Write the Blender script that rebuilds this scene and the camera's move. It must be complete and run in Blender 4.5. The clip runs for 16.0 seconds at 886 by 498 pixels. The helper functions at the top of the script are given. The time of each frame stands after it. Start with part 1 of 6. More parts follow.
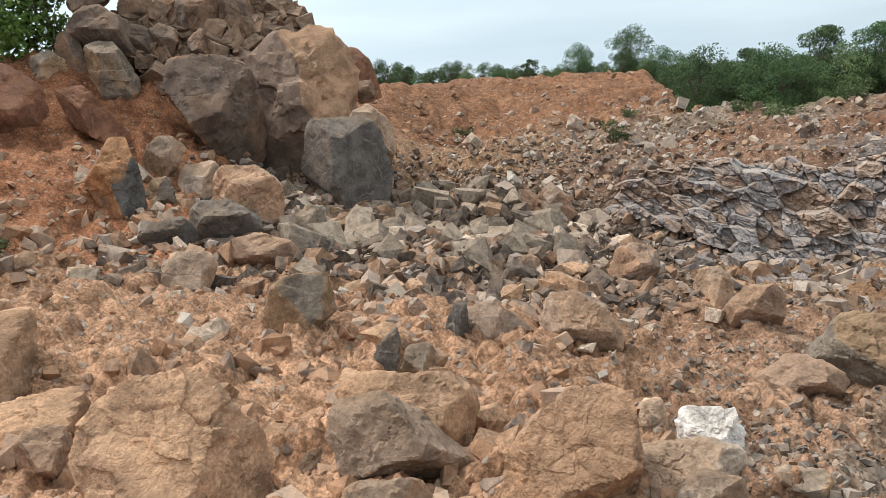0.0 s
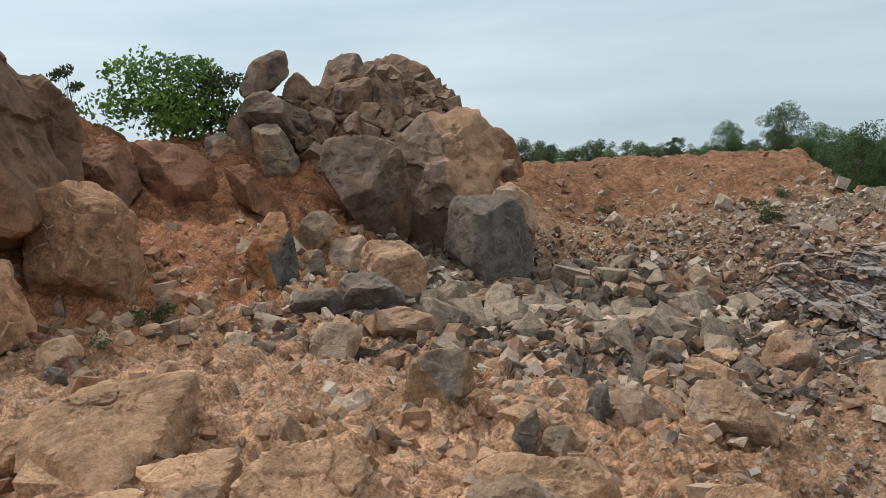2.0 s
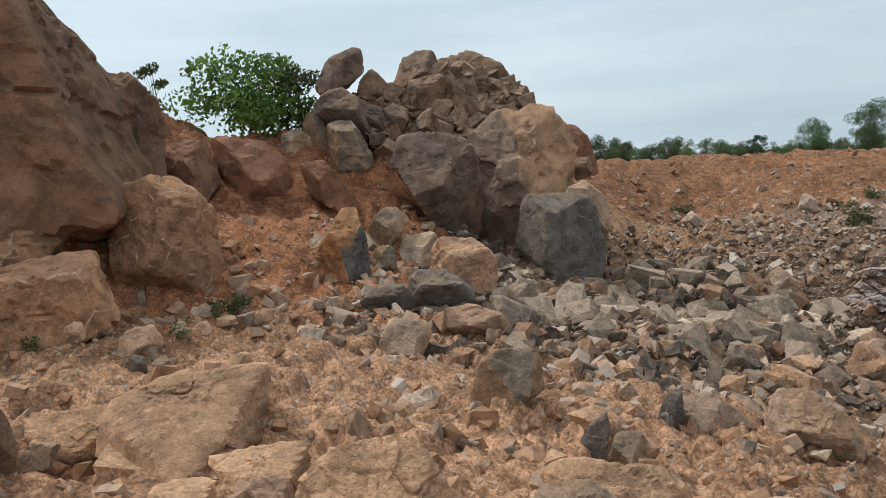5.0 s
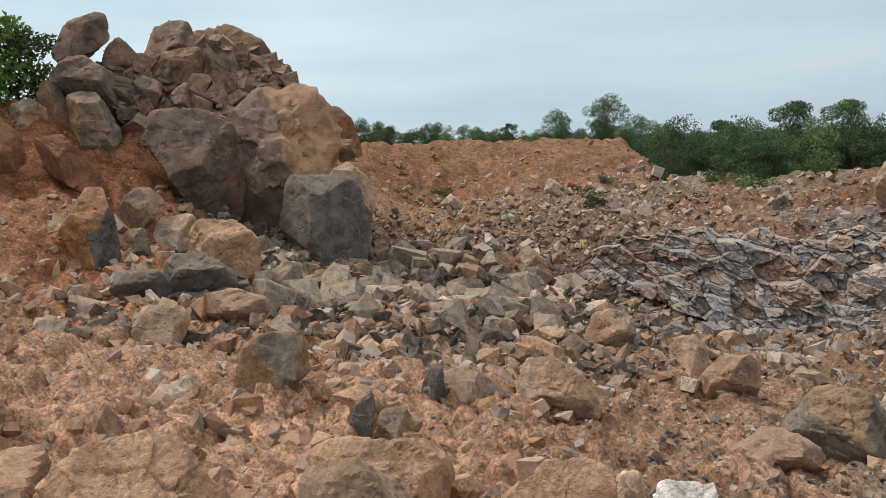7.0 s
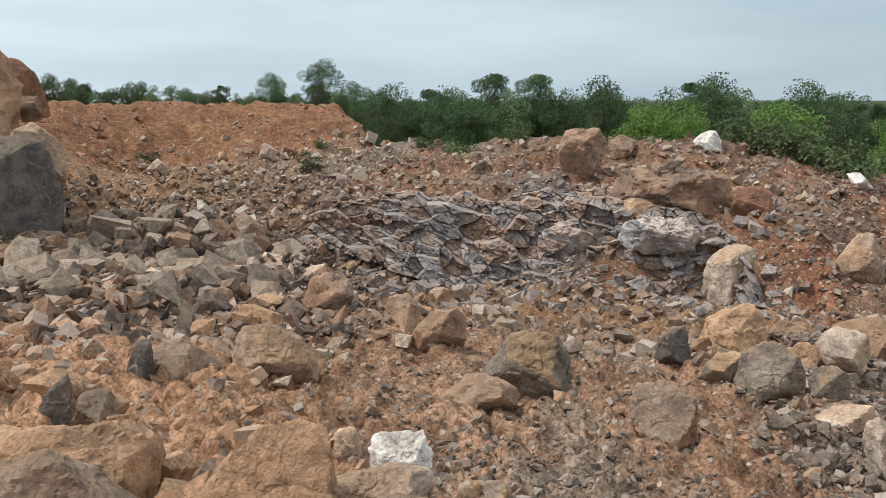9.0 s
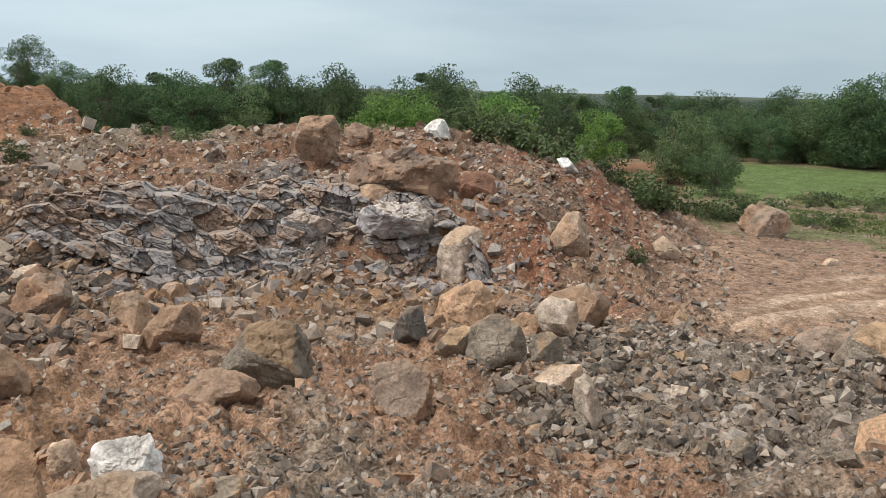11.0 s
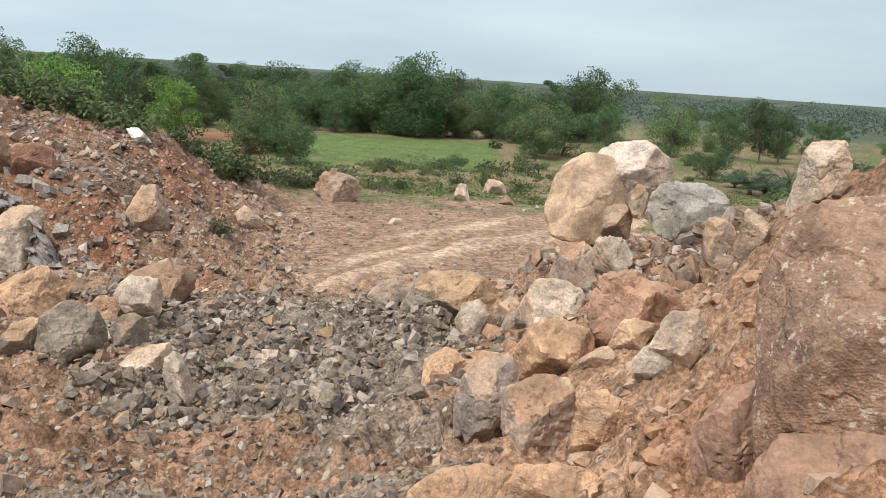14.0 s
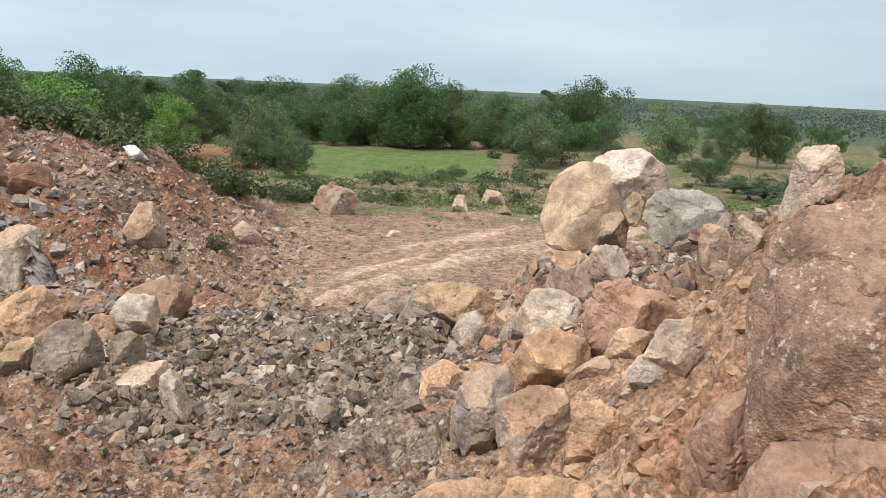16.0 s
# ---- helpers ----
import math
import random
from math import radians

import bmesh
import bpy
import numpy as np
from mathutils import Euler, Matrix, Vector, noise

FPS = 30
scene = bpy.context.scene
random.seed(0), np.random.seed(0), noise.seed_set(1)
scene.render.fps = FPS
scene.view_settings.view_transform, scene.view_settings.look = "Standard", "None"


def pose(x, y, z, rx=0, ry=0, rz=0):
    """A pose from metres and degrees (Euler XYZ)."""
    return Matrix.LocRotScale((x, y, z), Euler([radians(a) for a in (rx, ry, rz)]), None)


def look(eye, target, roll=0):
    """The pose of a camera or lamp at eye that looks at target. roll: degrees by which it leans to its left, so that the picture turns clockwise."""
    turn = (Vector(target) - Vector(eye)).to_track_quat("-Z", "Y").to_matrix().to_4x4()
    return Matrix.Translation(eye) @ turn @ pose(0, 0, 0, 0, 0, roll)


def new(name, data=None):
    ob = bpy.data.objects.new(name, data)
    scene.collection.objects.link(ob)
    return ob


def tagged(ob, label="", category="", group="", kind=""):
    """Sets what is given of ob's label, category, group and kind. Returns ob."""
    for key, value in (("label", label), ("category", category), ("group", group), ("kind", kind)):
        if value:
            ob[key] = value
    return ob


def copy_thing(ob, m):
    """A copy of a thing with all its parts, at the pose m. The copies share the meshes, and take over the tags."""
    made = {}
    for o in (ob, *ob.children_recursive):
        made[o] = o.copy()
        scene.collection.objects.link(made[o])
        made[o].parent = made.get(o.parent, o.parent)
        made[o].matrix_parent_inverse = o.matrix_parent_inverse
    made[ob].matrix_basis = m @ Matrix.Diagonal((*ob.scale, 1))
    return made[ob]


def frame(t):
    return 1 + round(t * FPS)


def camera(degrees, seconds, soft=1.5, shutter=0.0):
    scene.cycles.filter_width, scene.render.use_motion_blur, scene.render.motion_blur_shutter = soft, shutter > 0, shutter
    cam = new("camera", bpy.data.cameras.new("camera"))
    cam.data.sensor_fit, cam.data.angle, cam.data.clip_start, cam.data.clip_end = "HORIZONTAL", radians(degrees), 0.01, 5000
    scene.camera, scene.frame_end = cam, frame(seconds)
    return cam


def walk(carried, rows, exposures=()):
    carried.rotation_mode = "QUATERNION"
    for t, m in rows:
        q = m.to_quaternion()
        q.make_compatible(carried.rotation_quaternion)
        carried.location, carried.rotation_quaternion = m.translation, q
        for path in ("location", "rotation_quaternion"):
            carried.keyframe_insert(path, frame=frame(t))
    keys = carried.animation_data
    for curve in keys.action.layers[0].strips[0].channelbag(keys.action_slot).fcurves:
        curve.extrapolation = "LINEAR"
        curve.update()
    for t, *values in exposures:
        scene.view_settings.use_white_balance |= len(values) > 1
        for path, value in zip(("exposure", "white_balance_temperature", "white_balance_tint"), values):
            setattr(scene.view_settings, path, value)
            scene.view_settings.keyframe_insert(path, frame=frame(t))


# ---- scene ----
cam = camera(59.18, 16.0, soft=0.85)
PATH = [
    (0.0, pose(-0.009, 0.041, 3.166, 77.3, 3.93, 0.0)),
    (0.5, pose(-0.008, 0.029, 3.18, 79.51, 4.28, 2.47)),
    (1.0, pose(-0.017, 0.002, 3.199, 82.17, 4.48, 4.89)),
    (1.5, pose(-0.03, -0.013, 3.204, 83.25, 4.19, 7.63)),
    (2.0, pose(-0.035, -0.017, 3.209, 83.53, 3.9, 10.28)),
    (2.5, pose(-0.045, -0.033, 3.213, 83.77, 3.59, 12.39)),
    (3.0, pose(-0.057, -0.035, 3.214, 83.99, 3.46, 14.96)),
    (3.2, pose(-0.061, -0.044, 3.221, 84.04, 3.49, 16.36)),
    (5.3, pose(-0.039, 0.047, 3.211, 83.43, 3.56, 15.13)),
    (5.5, pose(-0.045, 0.053, 3.212, 83.02, 3.32, 13.47)),
    (6.0, pose(-0.043, 0.074, 3.2, 82.41, 2.7, 7.45)),
    (6.5, pose(-0.044, 0.089, 3.192, 82.09, 2.3, 2.78)),
    (7.0, pose(-0.035, 0.073, 3.194, 81.54, 1.93, -1.45)),
    (7.5, pose(-0.028, 0.116, 3.18, 79.98, 1.37, -6.81)),
    (8.0, pose(-0.013, 0.123, 3.175, 79.08, 0.75, -12.84)),
    (8.5, pose(0.001, 0.107, 3.181, 78.77, 0.29, -18.07)),
    (8.7, pose(0.009, 0.097, 3.179, 78.72, 0.24, -19.43)),
    (10.8, pose(0.085, 0.016, 3.162, 78.12, -0.98, -39.11)),
    (11.0, pose(0.091, 0.026, 3.168, 77.94, -1.18, -40.49)),
    (11.5, pose(0.092, 0.027, 3.161, 77.81, -1.55, -46.73)),
    (12.0, pose(0.085, 0.026, 3.169, 77.72, -2.45, -51.96)),
    (12.5, pose(0.073, 0.012, 3.172, 77.18, -2.9, -57.46)),
    (13.0, pose(0.083, -0.001, 3.167, 76.62, -3.57, -63.61)),
    (13.5, pose(0.064, -0.015, 3.172, 76.82, -4.02, -68.59)),
    (14.0, pose(0.048, -0.028, 3.186, 77.02, -3.67, -70.49)),
    (14.5, pose(0.068, -0.051, 3.191, 77.41, -3.59, -72.26)),
    (15.0, pose(0.078, -0.071, 3.195, 77.59, -3.29, -72.33)),
    (15.5, pose(0.079, -0.08, 3.192, 77.84, -2.99, -71.77)),
    (16.0, pose(0.084, -0.082, 3.195, 77.84, -2.58, -70.65)),
]
walk(cam, PATH, [(0.0, 0.42), (0.5, 0.38), (1.5, -0.02), (3.0, 0.03), (5.5, 0.03), (6.5, -0.08), (7.5, 0.22), (8.5, 0.19), (10.8, 0.17), (11.5, 0.34), (12.0, 0.44), (16.0, 0.50)])

# ---- world and light: overcast afternoon sky ----
world = bpy.data.worlds.new("overcast_sky")
scene.world = world
world.use_nodes = True
wn, wl = world.node_tree.nodes, world.node_tree.links
wn.clear()
SUN_EL, SUN_AZ = radians(54), radians(-66)
sky = wn.new("ShaderNodeTexSky")
sky.sky_type, sky.sun_disc = "NISHITA", False
sky.sun_elevation, sky.sun_rotation = SUN_EL, SUN_AZ
sky.dust_density, sky.air_density = 4.0, 1.0
skybg = wn.new("ShaderNodeBackground")
skybg.inputs["Strength"].default_value = 0.10
wl.new(sky.outputs["Color"], skybg.inputs["Color"])
# cloud deck: long soft streaks, brighter higher up
wtc = wn.new("ShaderNodeTexCoord")
wmap = wn.new("ShaderNodeMapping")
wmap.inputs["Scale"].default_value = (1.2, 1.2, 7.0)
wl.new(wtc.outputs["Generated"], wmap.inputs["Vector"])
wnoise = wn.new("ShaderNodeTexNoise")
wnoise.inputs["Scale"].default_value = 1.6
wnoise.inputs["Detail"].default_value = 5.0
wnoise.inputs["Roughness"].default_value = 0.5
wl.new(wmap.outputs["Vector"], wnoise.inputs["Vector"])
wramp = wn.new("ShaderNodeValToRGB")
wramp.color_ramp.elements[0].position, wramp.color_ramp.elements[0].color = 0.30, (0.535, 0.68, 0.775, 1)
wramp.color_ramp.elements[1].position, wramp.color_ramp.elements[1].color = 0.72, (0.76, 0.89, 0.96, 1)
wl.new(wnoise.outputs["Fac"], wramp.inputs["Fac"])
cloud = wn.new("ShaderNodeBackground")
# the deck is thinner, and so brighter, towards the sun
wdot = wn.new("ShaderNodeVectorMath")
wdot.operation = "DOT_PRODUCT"
wnorm = wn.new("ShaderNodeVectorMath")
wnorm.operation = "NORMALIZE"
wl.new(wtc.outputs["Generated"], wnorm.inputs[0])
wl.new(wnorm.outputs[0], wdot.inputs[0])
wdot.inputs[1].default_value = (math.sin(SUN_AZ) * math.cos(SUN_EL), math.cos(SUN_AZ) * math.cos(SUN_EL), math.sin(SUN_EL))
wglow = wn.new("ShaderNodeMapRange")
wglow.inputs["From Min"].default_value, wglow.inputs["From Max"].default_value = -0.6, 0.8
wglow.inputs["To Min"].default_value, wglow.inputs["To Max"].default_value = 0.66, 1.12
wl.new(wdot.outputs["Value"], wglow.inputs["Value"])
# and brighter and whiter overhead than towards the horizon, as an overcast sky is
wsep = wn.new("ShaderNodeSeparateXYZ")
wl.new(wnorm.outputs[0], wsep.inputs[0])
wrise = wn.new("ShaderNodeMapRange")
wrise.inputs["From Min"].default_value, wrise.inputs["From Max"].default_value = 0.22, 0.95
wrise.inputs["To Min"].default_value, wrise.inputs["To Max"].default_value = 1.0, 1.15
wl.new(wsep.outputs["Z"], wrise.inputs["Value"])
wmul = wn.new("ShaderNodeMath")
wmul.operation = "MULTIPLY"
wl.new(wglow.outputs["Result"], wmul.inputs[0])
wl.new(wrise.outputs["Result"], wmul.inputs[1])
wl.new(wmul.outputs[0], cloud.inputs["Strength"])
wpale = wn.new("ShaderNodeMapRange")
wpale.inputs["From Min"].default_value, wpale.inputs["From Max"].default_value = 0.22, 0.7
wl.new(wsep.outputs["Z"], wpale.inputs["Value"])
wtint = wn.new("ShaderNodeMix")
wtint.data_type = "RGBA"
wl.new(wpale.outputs["Result"], wtint.inputs[0])
wl.new(wramp.outputs["Color"], wtint.inputs[6])
wtint.inputs[7].default_value = (0.80, 0.83, 0.84, 1)
wl.new(wtint.outputs[2], cloud.inputs["Color"])
wmix = wn.new("ShaderNodeMixShader")
wmix.inputs["Fac"].default_value = 0.88
wl.new(skybg.outputs[0], wmix.inputs[1])
wl.new(cloud.outputs[0], wmix.inputs[2])
wout = wn.new("ShaderNodeOutputWorld")
wl.new(wmix.outputs[0], wout.inputs["Surface"])

sun_data = bpy.data.lights.new("sun", "SUN")
sun_data.energy, sun_data.angle, sun_data.color = 2.25, radians(8), (1.0, 0.965, 0.915)
sun = new("sun", sun_data)
sun_dir = Vector((math.sin(SUN_AZ) * math.cos(SUN_EL), math.cos(SUN_AZ) * math.cos(SUN_EL), math.sin(SUN_EL)))
sun.matrix_world = look(sun_dir * 50, (0, 0, 0))

# ---- materials ----
def nodes_of(name):
    m = bpy.data.materials.new(name)
    m.use_nodes = True
    return m, m.node_tree.nodes, m.node_tree.links, m.node_tree.nodes["Principled BSDF"]


def noise_node(n, l, vec, scale, detail=4.0, rough=0.55):
    t = n.new("ShaderNodeTexNoise")
    t.inputs["Scale"].default_value, t.inputs["Detail"].default_value, t.inputs["Roughness"].default_value = scale, detail, rough
    l.new(vec, t.inputs["Vector"])
    return t.outputs["Fac"]


def remap(n, l, fac, lo, hi):
    r = n.new("ShaderNodeMapRange")
    r.interpolation_type = "SMOOTHSTEP"
    r.inputs["From Min"].default_value, r.inputs["From Max"].default_value = lo, hi
    l.new(fac, r.inputs["Value"])
    return r.outputs["Result"]


def mix_node(n, l, fac, a, b, mode="MIX"):
    m = n.new("ShaderNodeMix")
    m.data_type, m.blend_type = "RGBA", mode
    for sock, v in ((m.inputs[0], fac), (m.inputs[6], a), (m.inputs[7], b)):
        if isinstance(v, (int, float)):
            sock.default_value = v
        elif isinstance(v, tuple):
            sock.default_value = (*v[:3], 1)
        else:
            l.new(v, sock)
    return m.outputs[2]


def bump_node(n, l, height, strength, dist, normal=None):
    b = n.new("ShaderNodeBump")
    b.inputs["Strength"].default_value, b.inputs["Distance"].default_value = strength, dist
    l.new(height, b.inputs["Height"])
    if normal is not None:
        l.new(normal, b.inputs["Normal"])
    return b.outputs["Normal"]


def rock_mat(name, fresh, rind, stain, dust=(0.40, 0.27, 0.17), dust_amount=0.5, coarse=1.0, vein=0.25, grit=0.0, flecks=0.0, relief=1.0):
    """Broken rock: fresh faces, weathered rind, stains, pale veins and soil dust that has settled on ledges."""
    m, n, l, p = nodes_of(name)
    tc = n.new("ShaderNodeTexCoord")
    info = n.new("ShaderNodeObjectInfo")
    sh = n.new("ShaderNodeVectorMath")
    sh.operation = "MULTIPLY_ADD"
    l.new(info.outputs["Random"], sh.inputs[0])
    sh.inputs[1].default_value = (37.0, 91.0, 53.0)
    l.new(tc.outputs["Object"], sh.inputs[2])
    v = sh.outputs[0]
    big = noise_node(n, l, v, 1.1 * coarse, 5, 0.6)
    mid = noise_node(n, l, v, 3.6 * coarse, 8, 0.68)
    fine = noise_node(n, l, v, 38.0, 4, 0.7)
    at = n.new("ShaderNodeAttribute")
    at.attribute_name = "rind"
    add = n.new("ShaderNodeMath")
    add.operation = "ADD"
    l.new(at.outputs["Fac"], add.inputs[0])
    l.new(big, add.inputs[1])
    rf = remap(n, l, add.outputs[0], 0.70, 0.98)
    c = mix_node(n, l, remap(n, l, mid, 0.38, 0.64), tuple(x * 1.2 for x in fresh), tuple(x * 0.58 for x in fresh))
    cr = mix_node(n, l, remap(n, l, mid, 0.36, 0.66), tuple(x * 1.18 for x in rind), tuple(x * 0.56 for x in rind))
    c = mix_node(n, l, rf, c, cr)
    st = noise_node(n, l, v, 2.3 * coarse, 7, 0.7)
    c = mix_node(n, l, remap(n, l, st, 0.54, 0.72), c, stain)
    # thin pale veins
    wv = n.new("ShaderNodeTexVoronoi")
    wv.feature = "DISTANCE_TO_EDGE"
    wv.inputs["Scale"].default_value = 1.7 * coarse
    warp = mix_node(n, l, 0.22, v, noise_col(n, l, v, 3.0))
    l.new(warp, wv.inputs["Vector"])
    vn = remap(n, l, wv.outputs["Distance"], 0.035, 0.0)
    vm = n.new("ShaderNodeMath")
    vm.operation = "MULTIPLY"
    l.new(vn, vm.inputs[0])
    l.new(remap(n, l, mid, 0.5, 0.62), vm.inputs[1])
    vk = n.new("ShaderNodeMath")
    vk.operation = "MULTIPLY"
    l.new(vm.outputs[0], vk.inputs[0])
    vk.inputs[1].default_value = vein
    c = mix_node(n, l, vk.outputs[0], c, tuple(min(0.75, x * 1.7 + 0.08) for x in rind))
    # grit speckle
    c = mix_node(n, l, 0.45, c, mix_node(n, l, remap(n, l, fine, 0.36, 0.64), (0.55, 0.54, 0.53), (1.32, 1.32, 1.32)), "MULTIPLY")
    if flecks:
        fl = noise_node(n, l, v, 30.0, 4, 0.65)
        patch = noise_node(n, l, v, 4.0, 4, 0.65)
        fm = n.new("ShaderNodeMath")
        fm.operation = "MULTIPLY"
        l.new(remap(n, l, fl, 0.55, 0.63), fm.inputs[0])
        l.new(remap(n, l, patch, 0.42, 0.60), fm.inputs[1])
        fk = n.new("ShaderNodeMath")
        fk.operation = "MULTIPLY"
        l.new(fm.outputs[0], fk.inputs[0])
        fk.inputs[1].default_value = flecks
        c = mix_node(n, l, fk.outputs[0], c, (0.55, 0.46, 0.37))
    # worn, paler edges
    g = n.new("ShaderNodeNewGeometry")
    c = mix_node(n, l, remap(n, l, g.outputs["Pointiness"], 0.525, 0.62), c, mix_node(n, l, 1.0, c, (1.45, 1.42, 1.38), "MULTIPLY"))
    # settled dust
    sx = n.new("ShaderNodeSeparateXYZ")
    l.new(g.outputs["Normal"], sx.inputs[0])
    dn = n.new("ShaderNodeMath")
    dn.operation = "MULTIPLY"
    l.new(remap(n, l, sx.outputs["Z"], 0.35, 0.95), dn.inputs[0])
    l.new(remap(n, l, st, 0.36, 0.58), dn.inputs[1])
    dk = n.new("ShaderNodeMath")
    dk.operation = "MULTIPLY"
    l.new(dn.outputs[0], dk.inputs[0])
    dk.inputs[1].default_value = dust_amount
    c = mix_node(n, l, dk.outputs[0], c, dust)
    # each rock a little lighter or darker
    rv = n.new("ShaderNodeMapRange")
    rv.inputs["To Min"].default_value, rv.inputs["To Max"].default_value = 0.72, 1.12
    l.new(info.outputs["Random"], rv.inputs["Value"])
    hs = n.new("ShaderNodeHueSaturation")
    l.new(rv.outputs["Result"], hs.inputs["Value"])
    l.new(c, hs.inputs["Color"])
    l.new(hs.outputs["Color"], p.inputs["Base Color"])
    p.inputs["Roughness"].default_value = 0.92
    p.inputs["Specular IOR Level"].default_value = 0.25
    nb = bump_node(n, l, mid, 0.9 * relief, 0.07)
    nb = bump_node(n, l, fine, 0.55, 0.015, nb)
    cracks = n.new("ShaderNodeTexVoronoi")
    cracks.feature = "DISTANCE_TO_EDGE"
    cracks.inputs["Scale"].default_value = 1.3 * coarse
    l.new(warp, cracks.inputs["Vector"])
    nb = bump_node(n, l, remap(n, l, cracks.outputs["Distance"], 0.0, 0.025), 0.3, 0.03, nb)
    if grit:
        gv = n.new("ShaderNodeTexVoronoi")
        gv.inputs["Scale"].default_value = 75.0
        l.new(v, gv.inputs["Vector"])
        nb = bump_node(n, l, remap(n, l, gv.outputs["Distance"], 0.75, 0.1), grit, 0.009, nb)
    l.new(nb, p.inputs["Normal"])
    return m


def noise_col(n, l, vec, scale):
    t = n.new("ShaderNodeTexNoise")
    t.inputs["Scale"].default_value = scale
    l.new(vec, t.inputs["Vector"])
    return t.outputs["Color"]


def rubble_mat(name, cols, dusty=0.35, dust=(0.36, 0.25, 0.16)):
    """Heaped stones: each island its own stone colour, with grain and dust."""
    m, n, l, p = nodes_of(name)
    tc = n.new("ShaderNodeTexCoord")
    g = n.new("ShaderNodeNewGeometry")
    ramp = n.new("ShaderNodeValToRGB")
    ramp.color_ramp.interpolation = "CONSTANT"
    e = ramp.color_ramp.elements
    e[0].position, e[0].color = 0.0, (*cols[0], 1)
    e[1].position, e[1].color = 1.0 / len(cols), (*cols[1], 1)
    for i, c in enumerate(cols[2:], 2):
        e.new(i / len(cols)).color = (*c, 1)
    l.new(g.outputs["Random Per Island"], ramp.inputs["Fac"])
    v = tc.outputs["Object"]
    mid = noise_node(n, l, v, 9.0, 5, 0.65)
    fine = noise_node(n, l, v, 45.0, 3, 0.7)
    c = mix_node(n, l, 0.6, ramp.outputs["Color"], mix_node(n, l, remap(n, l, mid, 0.35, 0.66), (0.52, 0.52, 0.52), (1.28, 1.28, 1.28)), "MULTIPLY")
    c = mix_node(n, l, 0.4, c, mix_node(n, l, remap(n, l, fine, 0.36, 0.64), (0.62, 0.62, 0.62), (1.25, 1.25, 1.25)), "MULTIPLY")
    sx = n.new("ShaderNodeSeparateXYZ")
    l.new(g.outputs["Normal"], sx.inputs[0])
    dn = n.new("ShaderNodeMath")
    dn.operation = "MULTIPLY"
    l.new(remap(n, l, mid, 0.40, 0.62), dn.inputs[0])
    dn.inputs[1].default_value = dusty
    c = mix_node(n, l, dn.outputs[0], c, dust)
    l.new(c, p.inputs["Base Color"])
    p.inputs["Roughness"].default_value = 0.93
    p.inputs["Specular IOR Level"].default_value = 0.2
    nb = bump_node(n, l, mid, 0.5, 0.03)
    nb = bump_node(n, l, fine, 0.5, 0.01, nb)
    l.new(nb, p.inputs["Normal"])
    return m


def leaf_mat(name, a, b, spread=0.22):
    m, n, l, p = nodes_of(name)
    g = n.new("ShaderNodeNewGeometry")
    info = n.new("ShaderNodeObjectInfo")
    tc = n.new("ShaderNodeTexCoord")
    nz = noise_node(n, l, tc.outputs["Object"], 0.9, 3)
    c = mix_node(n, l, remap(n, l, nz, 0.35, 0.65), a, b)
    hs = n.new("ShaderNodeHueSaturation")
    iv = n.new("ShaderNodeMapRange")
    iv.inputs["To Min"].default_value, iv.inputs["To Max"].default_value = 1 - spread, 1 + spread
    l.new(g.outputs["Random Per Island"], iv.inputs["Value"])
    l.new(iv.outputs["Result"], hs.inputs["Value"])
    l.new(c, hs.inputs["Color"])
    hs2 = n.new("ShaderNodeHueSaturation")
    rv = n.new("ShaderNodeMapRange")
    rv.inputs["To Min"].default_value, rv.inputs["To Max"].default_value = 0.65, 1.35
    l.new(info.outputs["Random"], rv.inputs["Value"])
    l.new(rv.outputs["Result"], hs2.inputs["Value"])
    rh = n.new("ShaderNodeMapRange")
    rh.inputs["To Min"].default_value, rh.inputs["To Max"].default_value = 0.485, 0.515
    l.new(info.outputs["Random"], rh.inputs["Value"])
    l.new(rh.outputs["Result"], hs2.inputs["Hue"])
    l.new(hs.outputs["Color"], hs2.inputs["Color"])
    l.new(hs2.outputs["Color"], p.inputs["Base Color"])
    p.inputs["Roughness"].default_value = 0.6
    p.inputs["Specular IOR Level"].default_value = 0.3
    tr = n.new("ShaderNodeBsdfTranslucent")
    l.new(hs2.outputs["Color"], tr.inputs["Color"])
    mx = n.new("ShaderNodeMixShader")
    mx.inputs["Fac"].default_value = 0.28
    l.new(p.outputs[0], mx.inputs[1])
    l.new(tr.outputs[0], mx.inputs[2])
    l.new(mx.outputs[0], n["Material Output"].inputs["Surface"])
    return m


def bark_mat(name, a):
    m, n, l, p = nodes_of(name)
    tc = n.new("ShaderNodeTexCoord")
    nz = noise_node(n, l, tc.outputs["Object"], 6.0, 5)
    l.new(mix_node(n, l, nz, a, tuple(x * 0.5 for x in a)), p.inputs["Base Color"])
    p.inputs["Roughness"].default_value = 0.9
    l.new(bump_node(n, l, nz, 0.6, 0.03), p.inputs["Normal"])
    return m


